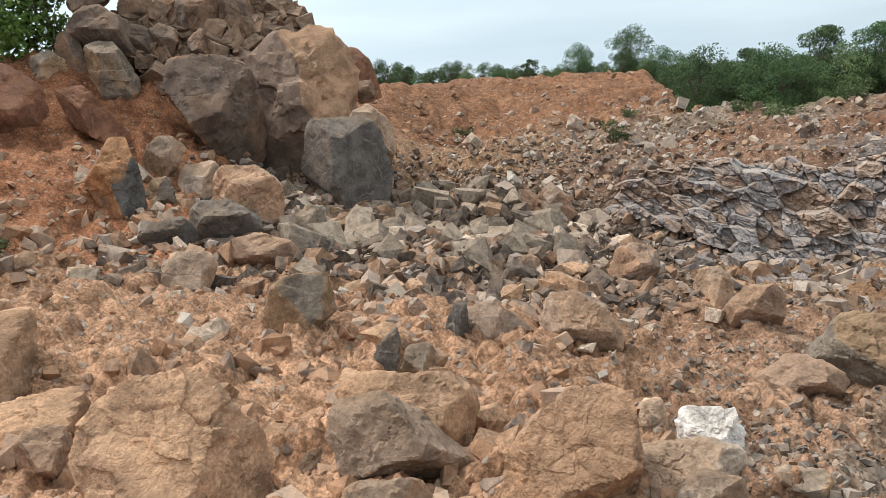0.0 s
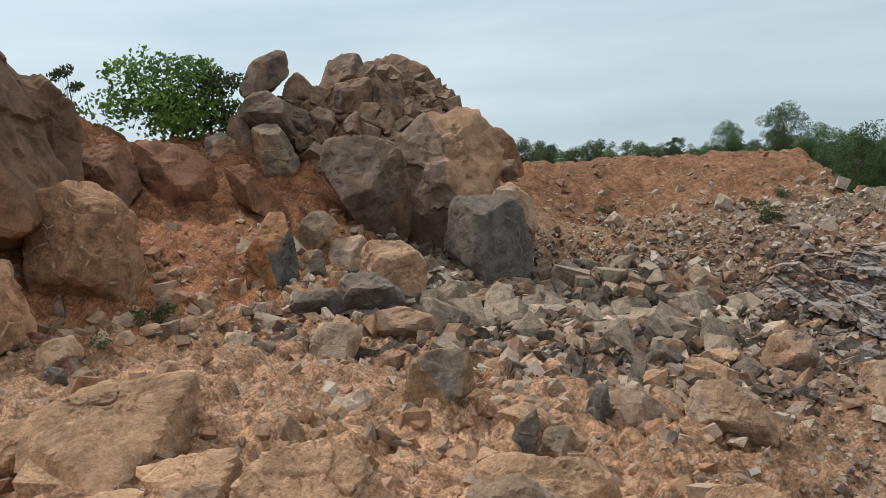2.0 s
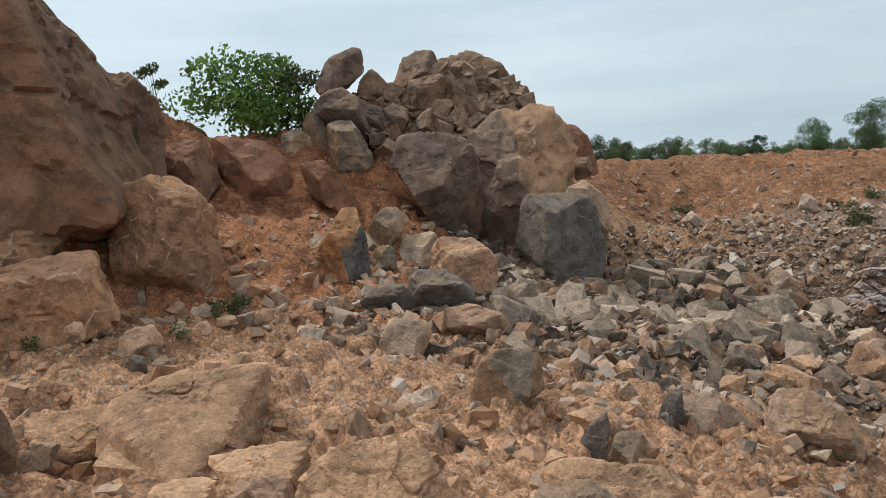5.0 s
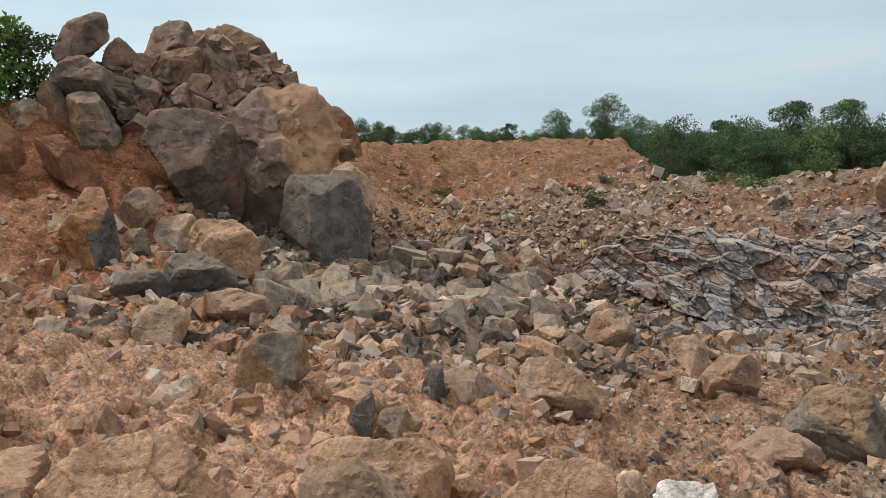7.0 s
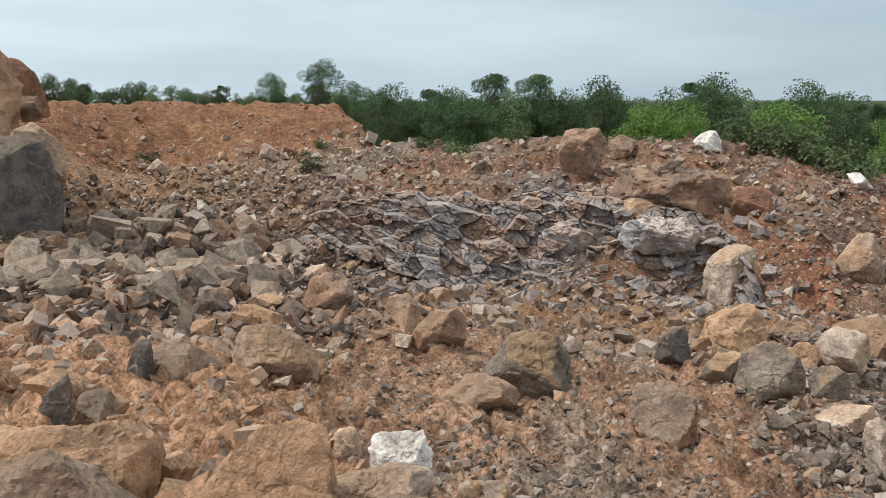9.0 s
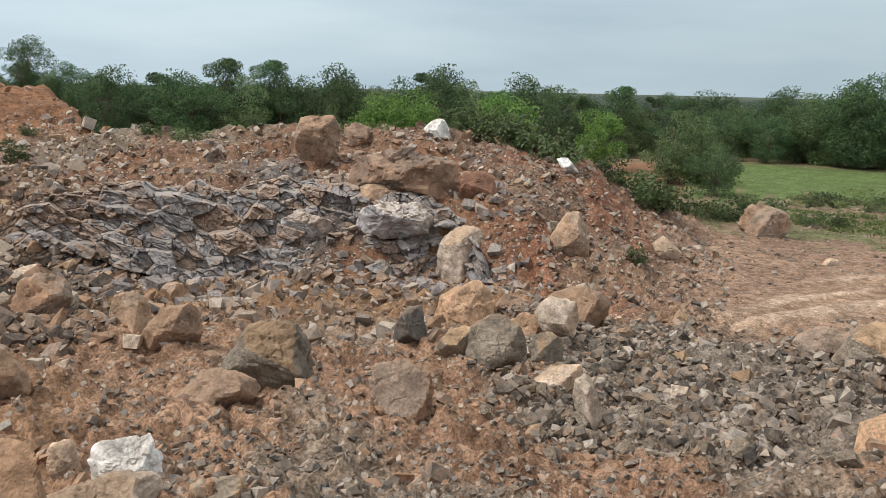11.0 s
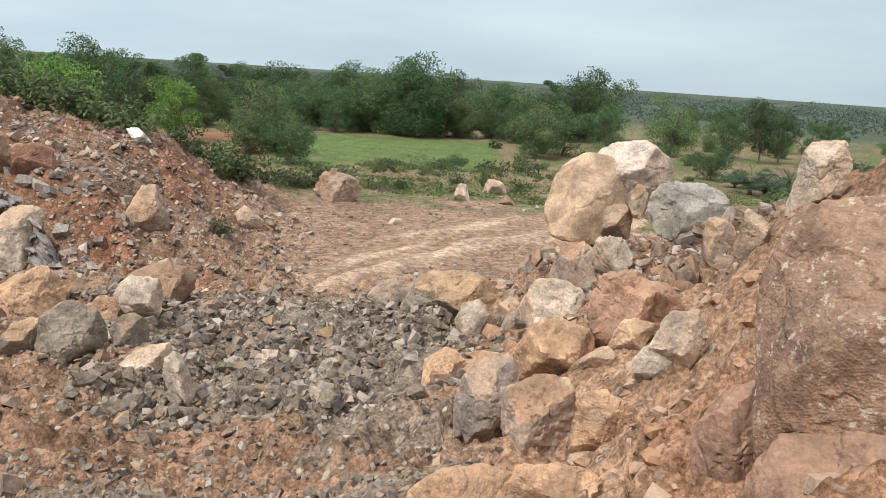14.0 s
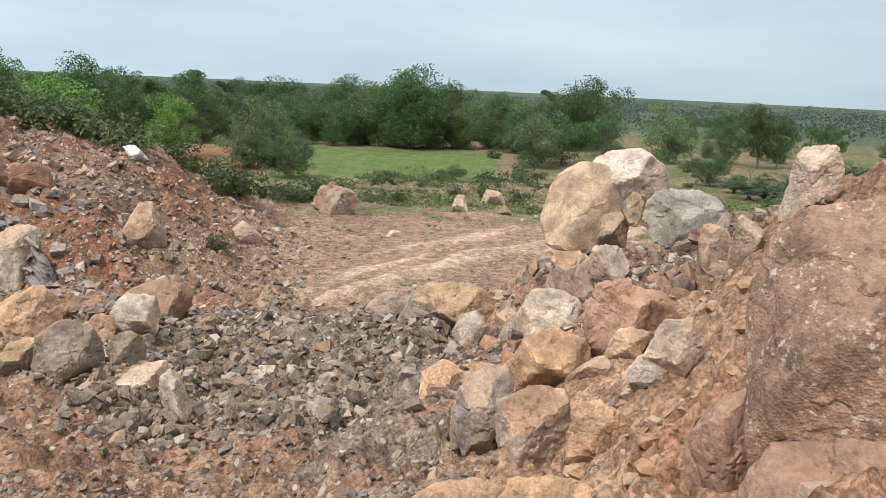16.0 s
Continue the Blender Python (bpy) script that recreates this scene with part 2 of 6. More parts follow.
def soil_mat(name):
    """Ground: soil colour by zone from the sheet's own attribute, broken up by clods, grit and small stones."""
    m, n, l, p = nodes_of(name)
    tc = n.new("ShaderNodeTexCoord")
    v = tc.outputs["Object"]
    at = n.new("ShaderNodeAttribute")
    at.attribute_name = "soil"
    big = noise_node(n, l, v, 0.55, 6, 0.62)
    mid = noise_node(n, l, v, 4.5, 6, 0.68)
    fine = noise_node(n, l, v, 30.0, 4, 0.7)
    c = mix_node(n, l, 0.7, at.outputs["Color"], mix_node(n, l, remap(n, l, big, 0.32, 0.68), (0.74, 0.70, 0.68), (1.20, 1.18, 1.14)), "MULTIPLY")
    c = mix_node(n, l, 0.9, c, mix_node(n, l, remap(n, l, mid, 0.36, 0.64), (0.56, 0.53, 0.50), (1.28, 1.28, 1.26)), "MULTIPLY")
    c = mix_node(n, l, 0.8, c, mix_node(n, l, remap(n, l, fine, 0.37, 0.63), (0.50, 0.49, 0.48), (1.38, 1.38, 1.38)), "MULTIPLY")
    vo = n.new("ShaderNodeTexVoronoi")
    vo.inputs["Scale"].default_value = 11.0
    l.new(v, vo.inputs["Vector"])
    sep = n.new("ShaderNodeSeparateColor")
    l.new(vo.outputs["Color"], sep.inputs[0])
    peb = n.new("ShaderNodeMath")
    peb.operation = "MULTIPLY"
    l.new(remap(n, l, vo.outputs["Distance"], 0.42, 0.25), peb.inputs[0])
    l.new(remap(n, l, sep.outputs[0], 0.62, 0.66), peb.inputs[1])
    sa = n.new("ShaderNodeMath")
    sa.operation = "MULTIPLY"
    l.new(peb.outputs[0], sa.inputs[0])
    l.new(at.outputs["Alpha"], sa.inputs[1])
    stone = mix_node(n, l, sep.outputs[1], (0.20, 0.18, 0.16), (0.50, 0.40, 0.31))
    c = mix_node(n, l, sa.outputs[0], c, stone)
    l.new(c, p.inputs["Base Color"])
    p.inputs["Roughness"].default_value = 0.95
    p.inputs["Specular IOR Level"].default_value = 0.15
    nb = bump_node(n, l, mid, 0.8, 0.08)
    nb = bump_node(n, l, noise_node(n, l, v, 12.0, 4, 0.6), 0.5, 0.03, nb)
    nb = bump_node(n, l, fine, 0.7, 0.014, nb)
    nb = bump_node(n, l, sa.outputs[0], 0.6, 0.03, nb)
    l.new(nb, p.inputs["Normal"])
    return m


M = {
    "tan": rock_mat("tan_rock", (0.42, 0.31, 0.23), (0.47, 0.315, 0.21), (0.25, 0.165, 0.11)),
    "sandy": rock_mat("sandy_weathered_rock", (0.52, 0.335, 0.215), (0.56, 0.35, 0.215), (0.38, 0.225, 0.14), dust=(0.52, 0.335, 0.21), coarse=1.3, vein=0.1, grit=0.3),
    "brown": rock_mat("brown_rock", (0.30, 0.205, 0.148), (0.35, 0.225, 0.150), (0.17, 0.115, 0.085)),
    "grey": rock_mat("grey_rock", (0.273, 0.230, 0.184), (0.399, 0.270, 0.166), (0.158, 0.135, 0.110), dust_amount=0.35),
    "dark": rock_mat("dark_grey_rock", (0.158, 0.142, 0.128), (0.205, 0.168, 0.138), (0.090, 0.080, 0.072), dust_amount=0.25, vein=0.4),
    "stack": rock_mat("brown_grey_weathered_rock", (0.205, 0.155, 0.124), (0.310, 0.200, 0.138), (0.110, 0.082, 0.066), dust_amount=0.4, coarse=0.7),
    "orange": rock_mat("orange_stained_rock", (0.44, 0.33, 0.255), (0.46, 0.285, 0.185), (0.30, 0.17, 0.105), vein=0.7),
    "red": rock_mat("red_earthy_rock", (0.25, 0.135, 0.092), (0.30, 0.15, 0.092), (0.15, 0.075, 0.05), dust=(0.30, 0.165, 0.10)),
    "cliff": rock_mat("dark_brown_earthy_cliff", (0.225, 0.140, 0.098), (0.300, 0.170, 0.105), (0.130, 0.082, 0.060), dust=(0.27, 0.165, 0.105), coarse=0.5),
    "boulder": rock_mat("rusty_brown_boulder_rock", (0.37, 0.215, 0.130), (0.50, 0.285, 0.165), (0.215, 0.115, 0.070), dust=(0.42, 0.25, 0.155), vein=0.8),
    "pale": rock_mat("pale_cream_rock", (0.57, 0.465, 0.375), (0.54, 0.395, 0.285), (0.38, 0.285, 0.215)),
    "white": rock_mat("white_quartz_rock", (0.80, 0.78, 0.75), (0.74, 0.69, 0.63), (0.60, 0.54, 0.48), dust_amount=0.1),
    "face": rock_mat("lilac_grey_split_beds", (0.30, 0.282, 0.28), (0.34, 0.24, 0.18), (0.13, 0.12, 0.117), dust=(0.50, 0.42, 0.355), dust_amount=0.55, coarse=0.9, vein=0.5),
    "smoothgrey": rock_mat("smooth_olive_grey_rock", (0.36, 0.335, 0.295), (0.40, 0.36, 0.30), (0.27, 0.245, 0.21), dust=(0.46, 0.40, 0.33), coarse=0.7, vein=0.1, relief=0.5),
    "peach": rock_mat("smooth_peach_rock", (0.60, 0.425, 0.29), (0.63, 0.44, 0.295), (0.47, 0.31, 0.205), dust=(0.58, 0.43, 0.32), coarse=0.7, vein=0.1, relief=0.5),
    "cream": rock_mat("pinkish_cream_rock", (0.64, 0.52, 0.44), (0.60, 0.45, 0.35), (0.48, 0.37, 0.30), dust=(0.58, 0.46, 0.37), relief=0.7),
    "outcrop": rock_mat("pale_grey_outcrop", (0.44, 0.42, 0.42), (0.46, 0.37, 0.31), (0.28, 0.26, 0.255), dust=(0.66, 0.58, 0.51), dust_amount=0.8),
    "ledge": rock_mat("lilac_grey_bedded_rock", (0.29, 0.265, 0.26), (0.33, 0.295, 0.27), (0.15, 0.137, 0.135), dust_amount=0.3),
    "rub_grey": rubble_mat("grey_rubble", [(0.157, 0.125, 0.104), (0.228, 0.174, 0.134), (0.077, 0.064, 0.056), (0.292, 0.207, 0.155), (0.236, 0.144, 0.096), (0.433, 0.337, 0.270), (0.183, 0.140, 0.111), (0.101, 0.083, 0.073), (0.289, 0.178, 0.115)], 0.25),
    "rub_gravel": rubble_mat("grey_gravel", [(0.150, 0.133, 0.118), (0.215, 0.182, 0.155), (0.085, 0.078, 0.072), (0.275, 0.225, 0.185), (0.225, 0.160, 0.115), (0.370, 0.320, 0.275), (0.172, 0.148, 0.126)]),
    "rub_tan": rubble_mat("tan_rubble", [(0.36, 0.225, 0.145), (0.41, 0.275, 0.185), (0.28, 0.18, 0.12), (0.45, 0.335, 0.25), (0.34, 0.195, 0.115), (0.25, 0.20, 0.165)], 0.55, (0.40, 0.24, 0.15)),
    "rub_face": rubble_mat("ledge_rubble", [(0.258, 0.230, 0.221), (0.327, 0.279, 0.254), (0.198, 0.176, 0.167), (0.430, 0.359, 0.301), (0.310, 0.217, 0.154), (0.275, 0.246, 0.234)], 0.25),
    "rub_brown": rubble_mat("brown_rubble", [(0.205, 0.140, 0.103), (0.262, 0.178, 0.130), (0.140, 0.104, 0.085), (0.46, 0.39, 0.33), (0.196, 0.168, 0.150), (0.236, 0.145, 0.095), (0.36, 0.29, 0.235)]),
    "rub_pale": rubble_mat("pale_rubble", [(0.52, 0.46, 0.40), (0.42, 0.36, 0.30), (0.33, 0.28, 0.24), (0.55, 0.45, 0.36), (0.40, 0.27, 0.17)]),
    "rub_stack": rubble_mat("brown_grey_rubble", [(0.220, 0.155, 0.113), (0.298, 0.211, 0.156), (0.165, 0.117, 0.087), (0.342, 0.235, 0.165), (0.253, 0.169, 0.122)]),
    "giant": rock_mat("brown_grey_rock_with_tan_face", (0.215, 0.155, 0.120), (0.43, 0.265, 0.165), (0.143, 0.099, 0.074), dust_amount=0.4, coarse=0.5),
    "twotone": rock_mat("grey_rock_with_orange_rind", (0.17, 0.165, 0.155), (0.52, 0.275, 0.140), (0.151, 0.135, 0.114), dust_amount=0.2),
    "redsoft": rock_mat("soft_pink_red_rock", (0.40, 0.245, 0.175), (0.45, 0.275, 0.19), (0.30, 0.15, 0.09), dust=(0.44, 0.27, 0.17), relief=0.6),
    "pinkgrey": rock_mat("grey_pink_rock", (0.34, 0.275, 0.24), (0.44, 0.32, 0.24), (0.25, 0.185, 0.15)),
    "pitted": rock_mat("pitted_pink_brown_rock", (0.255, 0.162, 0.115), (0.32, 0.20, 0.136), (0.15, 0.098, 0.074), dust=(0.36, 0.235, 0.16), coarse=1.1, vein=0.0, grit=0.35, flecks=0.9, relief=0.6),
    "soil": soil_mat("quarry_soil"),
    "leaf_olive": leaf_mat("olive_tree_leaves", (0.085, 0.125, 0.050), (0.165, 0.215, 0.090)),
    "leaf": leaf_mat("bush_leaves", (0.075, 0.135, 0.03), (0.16, 0.26, 0.06)),
    "leaf_shrub": leaf_mat("shrub_leaves", (0.075, 0.105, 0.042), (0.135, 0.165, 0.07)),
    "leaf_tree": leaf_mat("tree_leaves", (0.045, 0.082, 0.037), (0.112, 0.172, 0.068)),
    "leaf_light": leaf_mat("light_tree_leaves", (0.10, 0.18, 0.04), (0.19, 0.29, 0.07)),
    "leaf_palm": leaf_mat("palm_leaves", (0.030, 0.052, 0.028), (0.065, 0.095, 0.050)),
    # air haze put into the colour: greyer and bluer than the near trees
    "leaf_far_hazed": leaf_mat("hazed_far_leaves", (0.080, 0.112, 0.088), (0.125, 0.160, 0.125), 0.15),
    "bark": bark_mat("bark", (0.16, 0.12, 0.09)),
    "grass": leaf_mat("grass_blades", (0.12, 0.17, 0.05), (0.20, 0.22, 0.09)),
}

# ---- ground: one sheet from the quarry floor to the horizon ----
def lattice(ix, iy, iz, seed):
    h = (ix * 374761393 + iy * 668265263 + iz * 2147483647 + seed * 974634777) & 0xFFFFFFFF
    h = ((h ^ (h >> 13)) * 1274126177) & 0xFFFFFFFF
    h = h ^ (h >> 16)
    return (h & 0xFFFF) / 32767.5 - 1.0


def vnoise(p, seed=0):
    """Smooth value noise, -1 to 1, at points p (n x 3)."""
    f = np.floor(p).astype(np.int64)
    t = p - f
    t = t * t * t * (t * (t * 6 - 15) + 10)
    out = 0
    for dx in (0, 1):
        wx = t[:, 0] if dx else 1 - t[:, 0]
        for dy in (0, 1):
            wy = t[:, 1] if dy else 1 - t[:, 1]
            for dz in (0, 1):
                wz = t[:, 2] if dz else 1 - t[:, 2]
                out = out + wx * wy * wz * lattice(f[:, 0] + dx, f[:, 1] + dy, f[:, 2] + dz, seed)
    return out


def fbm(p, seed=0, octaves=4, gain=0.5):
    out, a = 0, 1.0
    for o in range(octaves):
        out = out + a * vnoise(p * 2.03 ** o + 17.3 * o, seed + o)
        a *= gain
    return out


EYE = 3.2
SECTIONS = []


def section(az, *rz):
    """A cut through the land at a bearing (degrees, left of ahead positive): nine pairs of distance and height."""
    SECTIONS.append((az, [a for a, b in rz], [b for a, b in rz]))


section(-130, (0, 1.6), (3.5, 1.9), (6.0, 2.4), (8.5, 2.6), (12, 2.0), (20, -0.6), (32, -1.6), (66, -5), (300, -5))
section(-104, (0, 1.6), (3.3, 1.85), (5.0, 2.3), (7.5, 2.85), (9.5, 2.5), (18, -0.6), (32, -1.6), (66, -5), (300, -5))
section(-96, (0, 1.6), (3.3, 1.40), (5.0, 1.8), (7.0, 2.20), (9.5, 2.0), (17, -0.6), (32, -1.6), (66, -5), (300, -5))
section(-90, (0, 1.6), (3.4, 1.25), (5.0, 1.25), (7.0, 1.20), (9.8, 1.40), (16, -0.6), (32, -1.6), (66, -5), (300, -5))
section(-84, (0, 1.6), (3.6, 1.10), (5.2, 0.85), (7.0, 0.70), (10.5, 1.00), (15, -0.6), (32, -1.5), (66, -5), (300, -5))
section(-79, (0, 1.6), (3.8, 1.0), (5.5, 0.50), (7.2, 0.45), (10.8, 0.70), (14, -0.6), (32, -1.3), (66, -5), (300, -5))
section(-74, (0, 1.6), (3.6, 1.00), (5.6, 0.25), (8.0, 0.05), (11.0, -0.25), (16, -0.7), (30, -1.1), (66, -5), (300, -5))
section(-66, (0, 1.6), (3.5, 0.85), (5.6, 0.15), (8.0, -0.15), (11.5, -0.45), (17, -0.75), (29, -1.1), (66, -5), (300, -5))
section(-60, (0, 1.6), (3.5, 0.85), (5.6, 0.15), (8.0, -0.15), (12.0, -0.50), (17, -0.65), (23, -0.65), (60, -5), (300, -5))
section(-56, (0, 1.6), (3.5, 0.85), (5.6, 0.15), (8.0, -0.15), (12.5, -0.55), (16.5, -0.4), (20.5, 0.2), (60, -5), (300, -5))
section(-52, (0, 1.6), (3.5, 0.85), (5.6, 0.15), (8.0, -0.15), (12.8, -0.55), (16, 0.0), (20, 1.05), (60, -5), (300, -5))
section(-47, (0, 1.6), (3.5, 0.85), (5.6, 0.20), (8.0, -0.10), (13.7, -0.50), (15.6, 0.60), (20, 1.60), (55, -5), (300, -5))
section(-40, (0, 1.6), (3.6, 0.85), (5.6, 0.25), (8.0, -0.05), (14.9, -0.60), (16.3, 1.05), (21.5, 1.88), (55, -5), (300, -5))
section(-30, (0, 1.6), (3.8, 0.90), (5.6, 0.35), (8.5, 0.0), (15.1, -0.65), (16.6, 1.00), (22, 1.75), (55, -5), (300, -5))
section(-22, (0, 1.6), (4.0, 0.95), (5.6, 0.50), (9.0, 0.05), (15.5, -0.65), (17.4, 0.75), (23, 1.65), (55, -5), (300, -5))
section(-17, (0, 1.6), (4.0, 1.0), (5.8, 0.65), (9.5, 0.10), (15.5, -0.60), (17.6, 0.60), (24.5, 1.50), (55, -4), (300, -5))
section(-14, (0, 1.6), (4.0, 1.0), (6.0, 0.75), (10.0, 0.15), (15.5, -0.50), (18.2, 0.60), (33, 2.50), (60, 1.9), (300, -5))
section(-8, (0, 1.6), (4.0, 1.0), (6.0, 0.85), (10.3, 0.20), (15.0, -0.20), (25.0, 1.10), (33, 2.60), (65, 2.0), (300, -5))
section(0, (0, 1.6), (4.0, 1.0), (6.0, 0.95), (10.5, 0.35), (15.0, 0.05), (24.0, 0.85), (33, 2.65), (65, 2.1), (300, -5))
section(6, (0, 1.6), (4.0, 1.05), (6.0, 1.0), (10.5, 0.50), (14.5, 0.35), (20.0, 0.75), (30, 2.65), (65, 2.1), (300, -5))
section(12, (0, 1.6), (4.0, 1.1), (6.2, 1.05), (10.5, 0.65), (13.5, 0.60), (17.5, 1.20), (25, 3.0), (65, 2.4), (300, -5))
section(20, (0, 1.6), (4.0, 1.2), (6.5, 1.15), (10.5, 0.80), (13.0, 0.80), (16.0, 1.75), (19.5, 3.9), (65, 3.0), (300, -5))
section(26, (0, 1.6), (4.0, 1.25), (7.0, 1.20), (10.5, 0.95), (13.0, 0.95), (16.0, 2.30), (18.8, 4.05), (65, 3.2), (300, -5))
section(33, (0, 1.6), (4.0, 1.3), (7.0, 1.20), (10.5, 1.00), (12.8, 1.05), (16.0, 2.60), (18.8, 4.1), (65, 3.2), (300, -5))
section(38, (0, 1.6), (4.0, 1.3), (7.0, 1.20), (10.0, 1.05), (12.8, 1.10), (15.5, 3.00), (18.5, 5.0), (65, 4.0), (300, -5))
section(44, (0, 1.6), (4.0, 1.3), (7.0, 1.20), (10.0, 1.05), (12.5, 1.10), (15.0, 3.50), (18.0, 6.2), (65, 5.0), (300, -5))
section(80, (0, 1.6), (4.0, 1.4), (7.0, 1.30), (10.0, 1.20), (12.5, 1.30), (15.0, 4.00), (18.0, 7.0), (65, 5.0), (300, -5))


def smooth_step(a, b, x):
    t = np.clip((x - a) / (b - a), 0, 1)
    return t * t * (3 - 2 * t)


SAZ = np.array([s[0] for s in SECTIONS], float)
SR = np.array([s[1] for s in SECTIONS], float)
SZ = np.array([s[2] for s in SECTIONS], float)


def base_z(az, r):
    """The land without its roughness; az in degrees, arrays."""
    az = np.clip(np.atleast_1d(np.asarray(az, float)), SAZ[0], SAZ[-1])
    r = np.atleast_1d(np.asarray(r, float))
    i = np.clip(np.searchsorted(SAZ, az) - 1, 0, len(SAZ) - 2)
    f = smooth_step(0, 1, (az - SAZ[i]) / (SAZ[i + 1] - SAZ[i])) * 0.5 + 0.5 * (az - SAZ[i]) / (SAZ[i + 1] - SAZ[i])
    R_ = SR[i] * (1 - f[:, None]) + SR[i + 1] * f[:, None]
    Z_ = SZ[i] * (1 - f[:, None]) + SZ[i + 1] * f[:, None]
    z = Z_[:, -1].copy()
    for k in range(R_.shape[1] - 1):
        a, b = R_[:, k], R_[:, k + 1]
        inside = (r >= a) & (r < b)
        t = np.clip((r - a) / (b - a), 0, 1)
        t = 0.5 * t + 0.5 * t * t * (3 - 2 * t)
        z = np.where(inside, Z_[:, k] + (Z_[:, k + 1] - Z_[:, k]) * t, z)
    return z - np.interp(r, [300, 1200, 4200], [0.0, 11.0, 34.0])


def polar(x, y):
    return np.degrees(np.arctan2(-x, y)), np.hypot(x, y)


def track_of(x, y):
    """How much a place lies on the vehicle track, and its wheel ruts (-1 to 1)."""
    p = np.stack([x, y, np.zeros_like(x)], 1)
    lower = np.interp(x, [9, 11.2, 13, 15.4, 17.1, 18.2, 26], [6.1, 5.8, 5.5, 5.0, 4.3, 3.5, 0.5])
    upper = np.interp(x, [9, 10.8, 12.3, 15.5, 18.5, 23.5, 30], [6.9, 6.8, 6.8, 6.9, 6.1, 4.8, 2.6])
    s = (y - lower) / (upper - lower) + 0.16 * vnoise(p * 0.7, 44)
    strip = smooth_step(-0.25, 0.15, s) * smooth_step(1.25, 0.85, s) * smooth_step(9.0, 14.0, x) * smooth_step(30, 25, x)
    lines = np.stack([x * 0.22, s * 4.2, np.zeros_like(x)], 1)
    return strip, 1.3 * vnoise(lines, 41) + 0.9 * vnoise(lines * (1.5, 2.6, 1.0), 47)


def ground_z(x, y):
    """Height of the land with its humps and clods."""
    x, y = np.atleast_1d(np.asarray(x, float)), np.atleast_1d(np.asarray(y, float))
    az, r = polar(x, y)
    z = base_z(az, r)
    p = np.stack([x, y, np.zeros_like(x)], 1)
    near = smooth_step(90, 30, r)
    track = smooth_step(-58, -62, az) * smooth_step(-86, -80, az) * smooth_step(12, 14, r) * smooth_step(34, 28, r)
    rough = near * (1 - 0.75 * track)
    z = z + rough * 0.16 * fbm(p * 0.55, 3, 3) + rough * 0.085 * fbm(p * 2.1, 9, 4, 0.6)
    z = z + rough * smooth_step(20, 10, r) * (0.075 * np.abs(fbm(p * 5.5, 15, 3, 0.6)) - 0.06 * np.exp(-(vnoise(p * 2.7, 18) / 0.10) ** 2))
    near_heap = rough * smooth_step(14.5, 11, r)
    z = z + near_heap * 0.085 * (smooth_step(-0.06, 0.06, vnoise(p * 1.5, 26) + 0.25 * vnoise(p * 5.5, 27)) - 0.5)
    z = z + near_heap * 0.04 * (smooth_step(-0.06, 0.06, vnoise(p * 3.7, 28) + 0.25 * vnoise(p * 11, 29)) - 0.5)
    # clods and furrows on the steep earth slopes
    wall = smooth_step(-12, -16, az) * smooth_step(-50, -46, az) * smooth_step(14, 15, r) * smooth_step(19.5, 18, r)
    slope = smooth_step(11, 14, r) * smooth_step(45, 30, r) * (1 - track) * (1 - 0.85 * wall)
    z = z + slope * (0.13 * np.abs(fbm(p * 3.3, 21, 3)) + 0.16 * (smooth_step(-0.05, 0.05, vnoise(p * 0.9, 23) + 0.2 * vnoise(p * 4, 24)) - 0.5))
    # bedded steps in the rock face
    face = smooth_step(-13, -18, az) * smooth_step(-49, -43, az) * smooth_step(15.0, 16.0, r) * smooth_step(22, 20, r)
    step = 0.42 + 0.12 * vnoise(p * 0.4, 33)
    w = z + 0.25 * vnoise(p * 0.8, 35)
    z = z + face * 0.35 * (np.round(w / step) * step - w)
    strip, rut = track_of(x, y)
    z = z + strip * (0.05 + 0.025 * rut)
    return z


def mesh_object(name, verts, faces, material, smooth=True, attrs=()):
    """One mesh object from vertex and face arrays (all faces alike in size)."""
    verts, faces = np.asarray(verts, np.float32), np.asarray(faces, np.int32)
    me = bpy.data.meshes.new(name)
    k = faces.shape[1]
    me.vertices.add(len(verts))
    me.vertices.foreach_set("co", verts.ravel())
    me.loops.add(faces.size)
    me.loops.foreach_set("vertex_index", faces.ravel())
    me.polygons.add(len(faces))
    me.polygons.foreach_set("loop_start", np.arange(0, faces.size, k, dtype=np.int32))
    me.polygons.foreach_set("use_smooth", np.full(len(faces), smooth))
    me.update(calc_edges=True)
    for key, kind, values in attrs:
        a = me.attributes.new(key, kind, "POINT")
        a.data.foreach_set("color" if kind == "FLOAT_COLOR" else "value", np.asarray(values, np.float32).ravel())
    me.materials.append(material)
    return new(name, me)


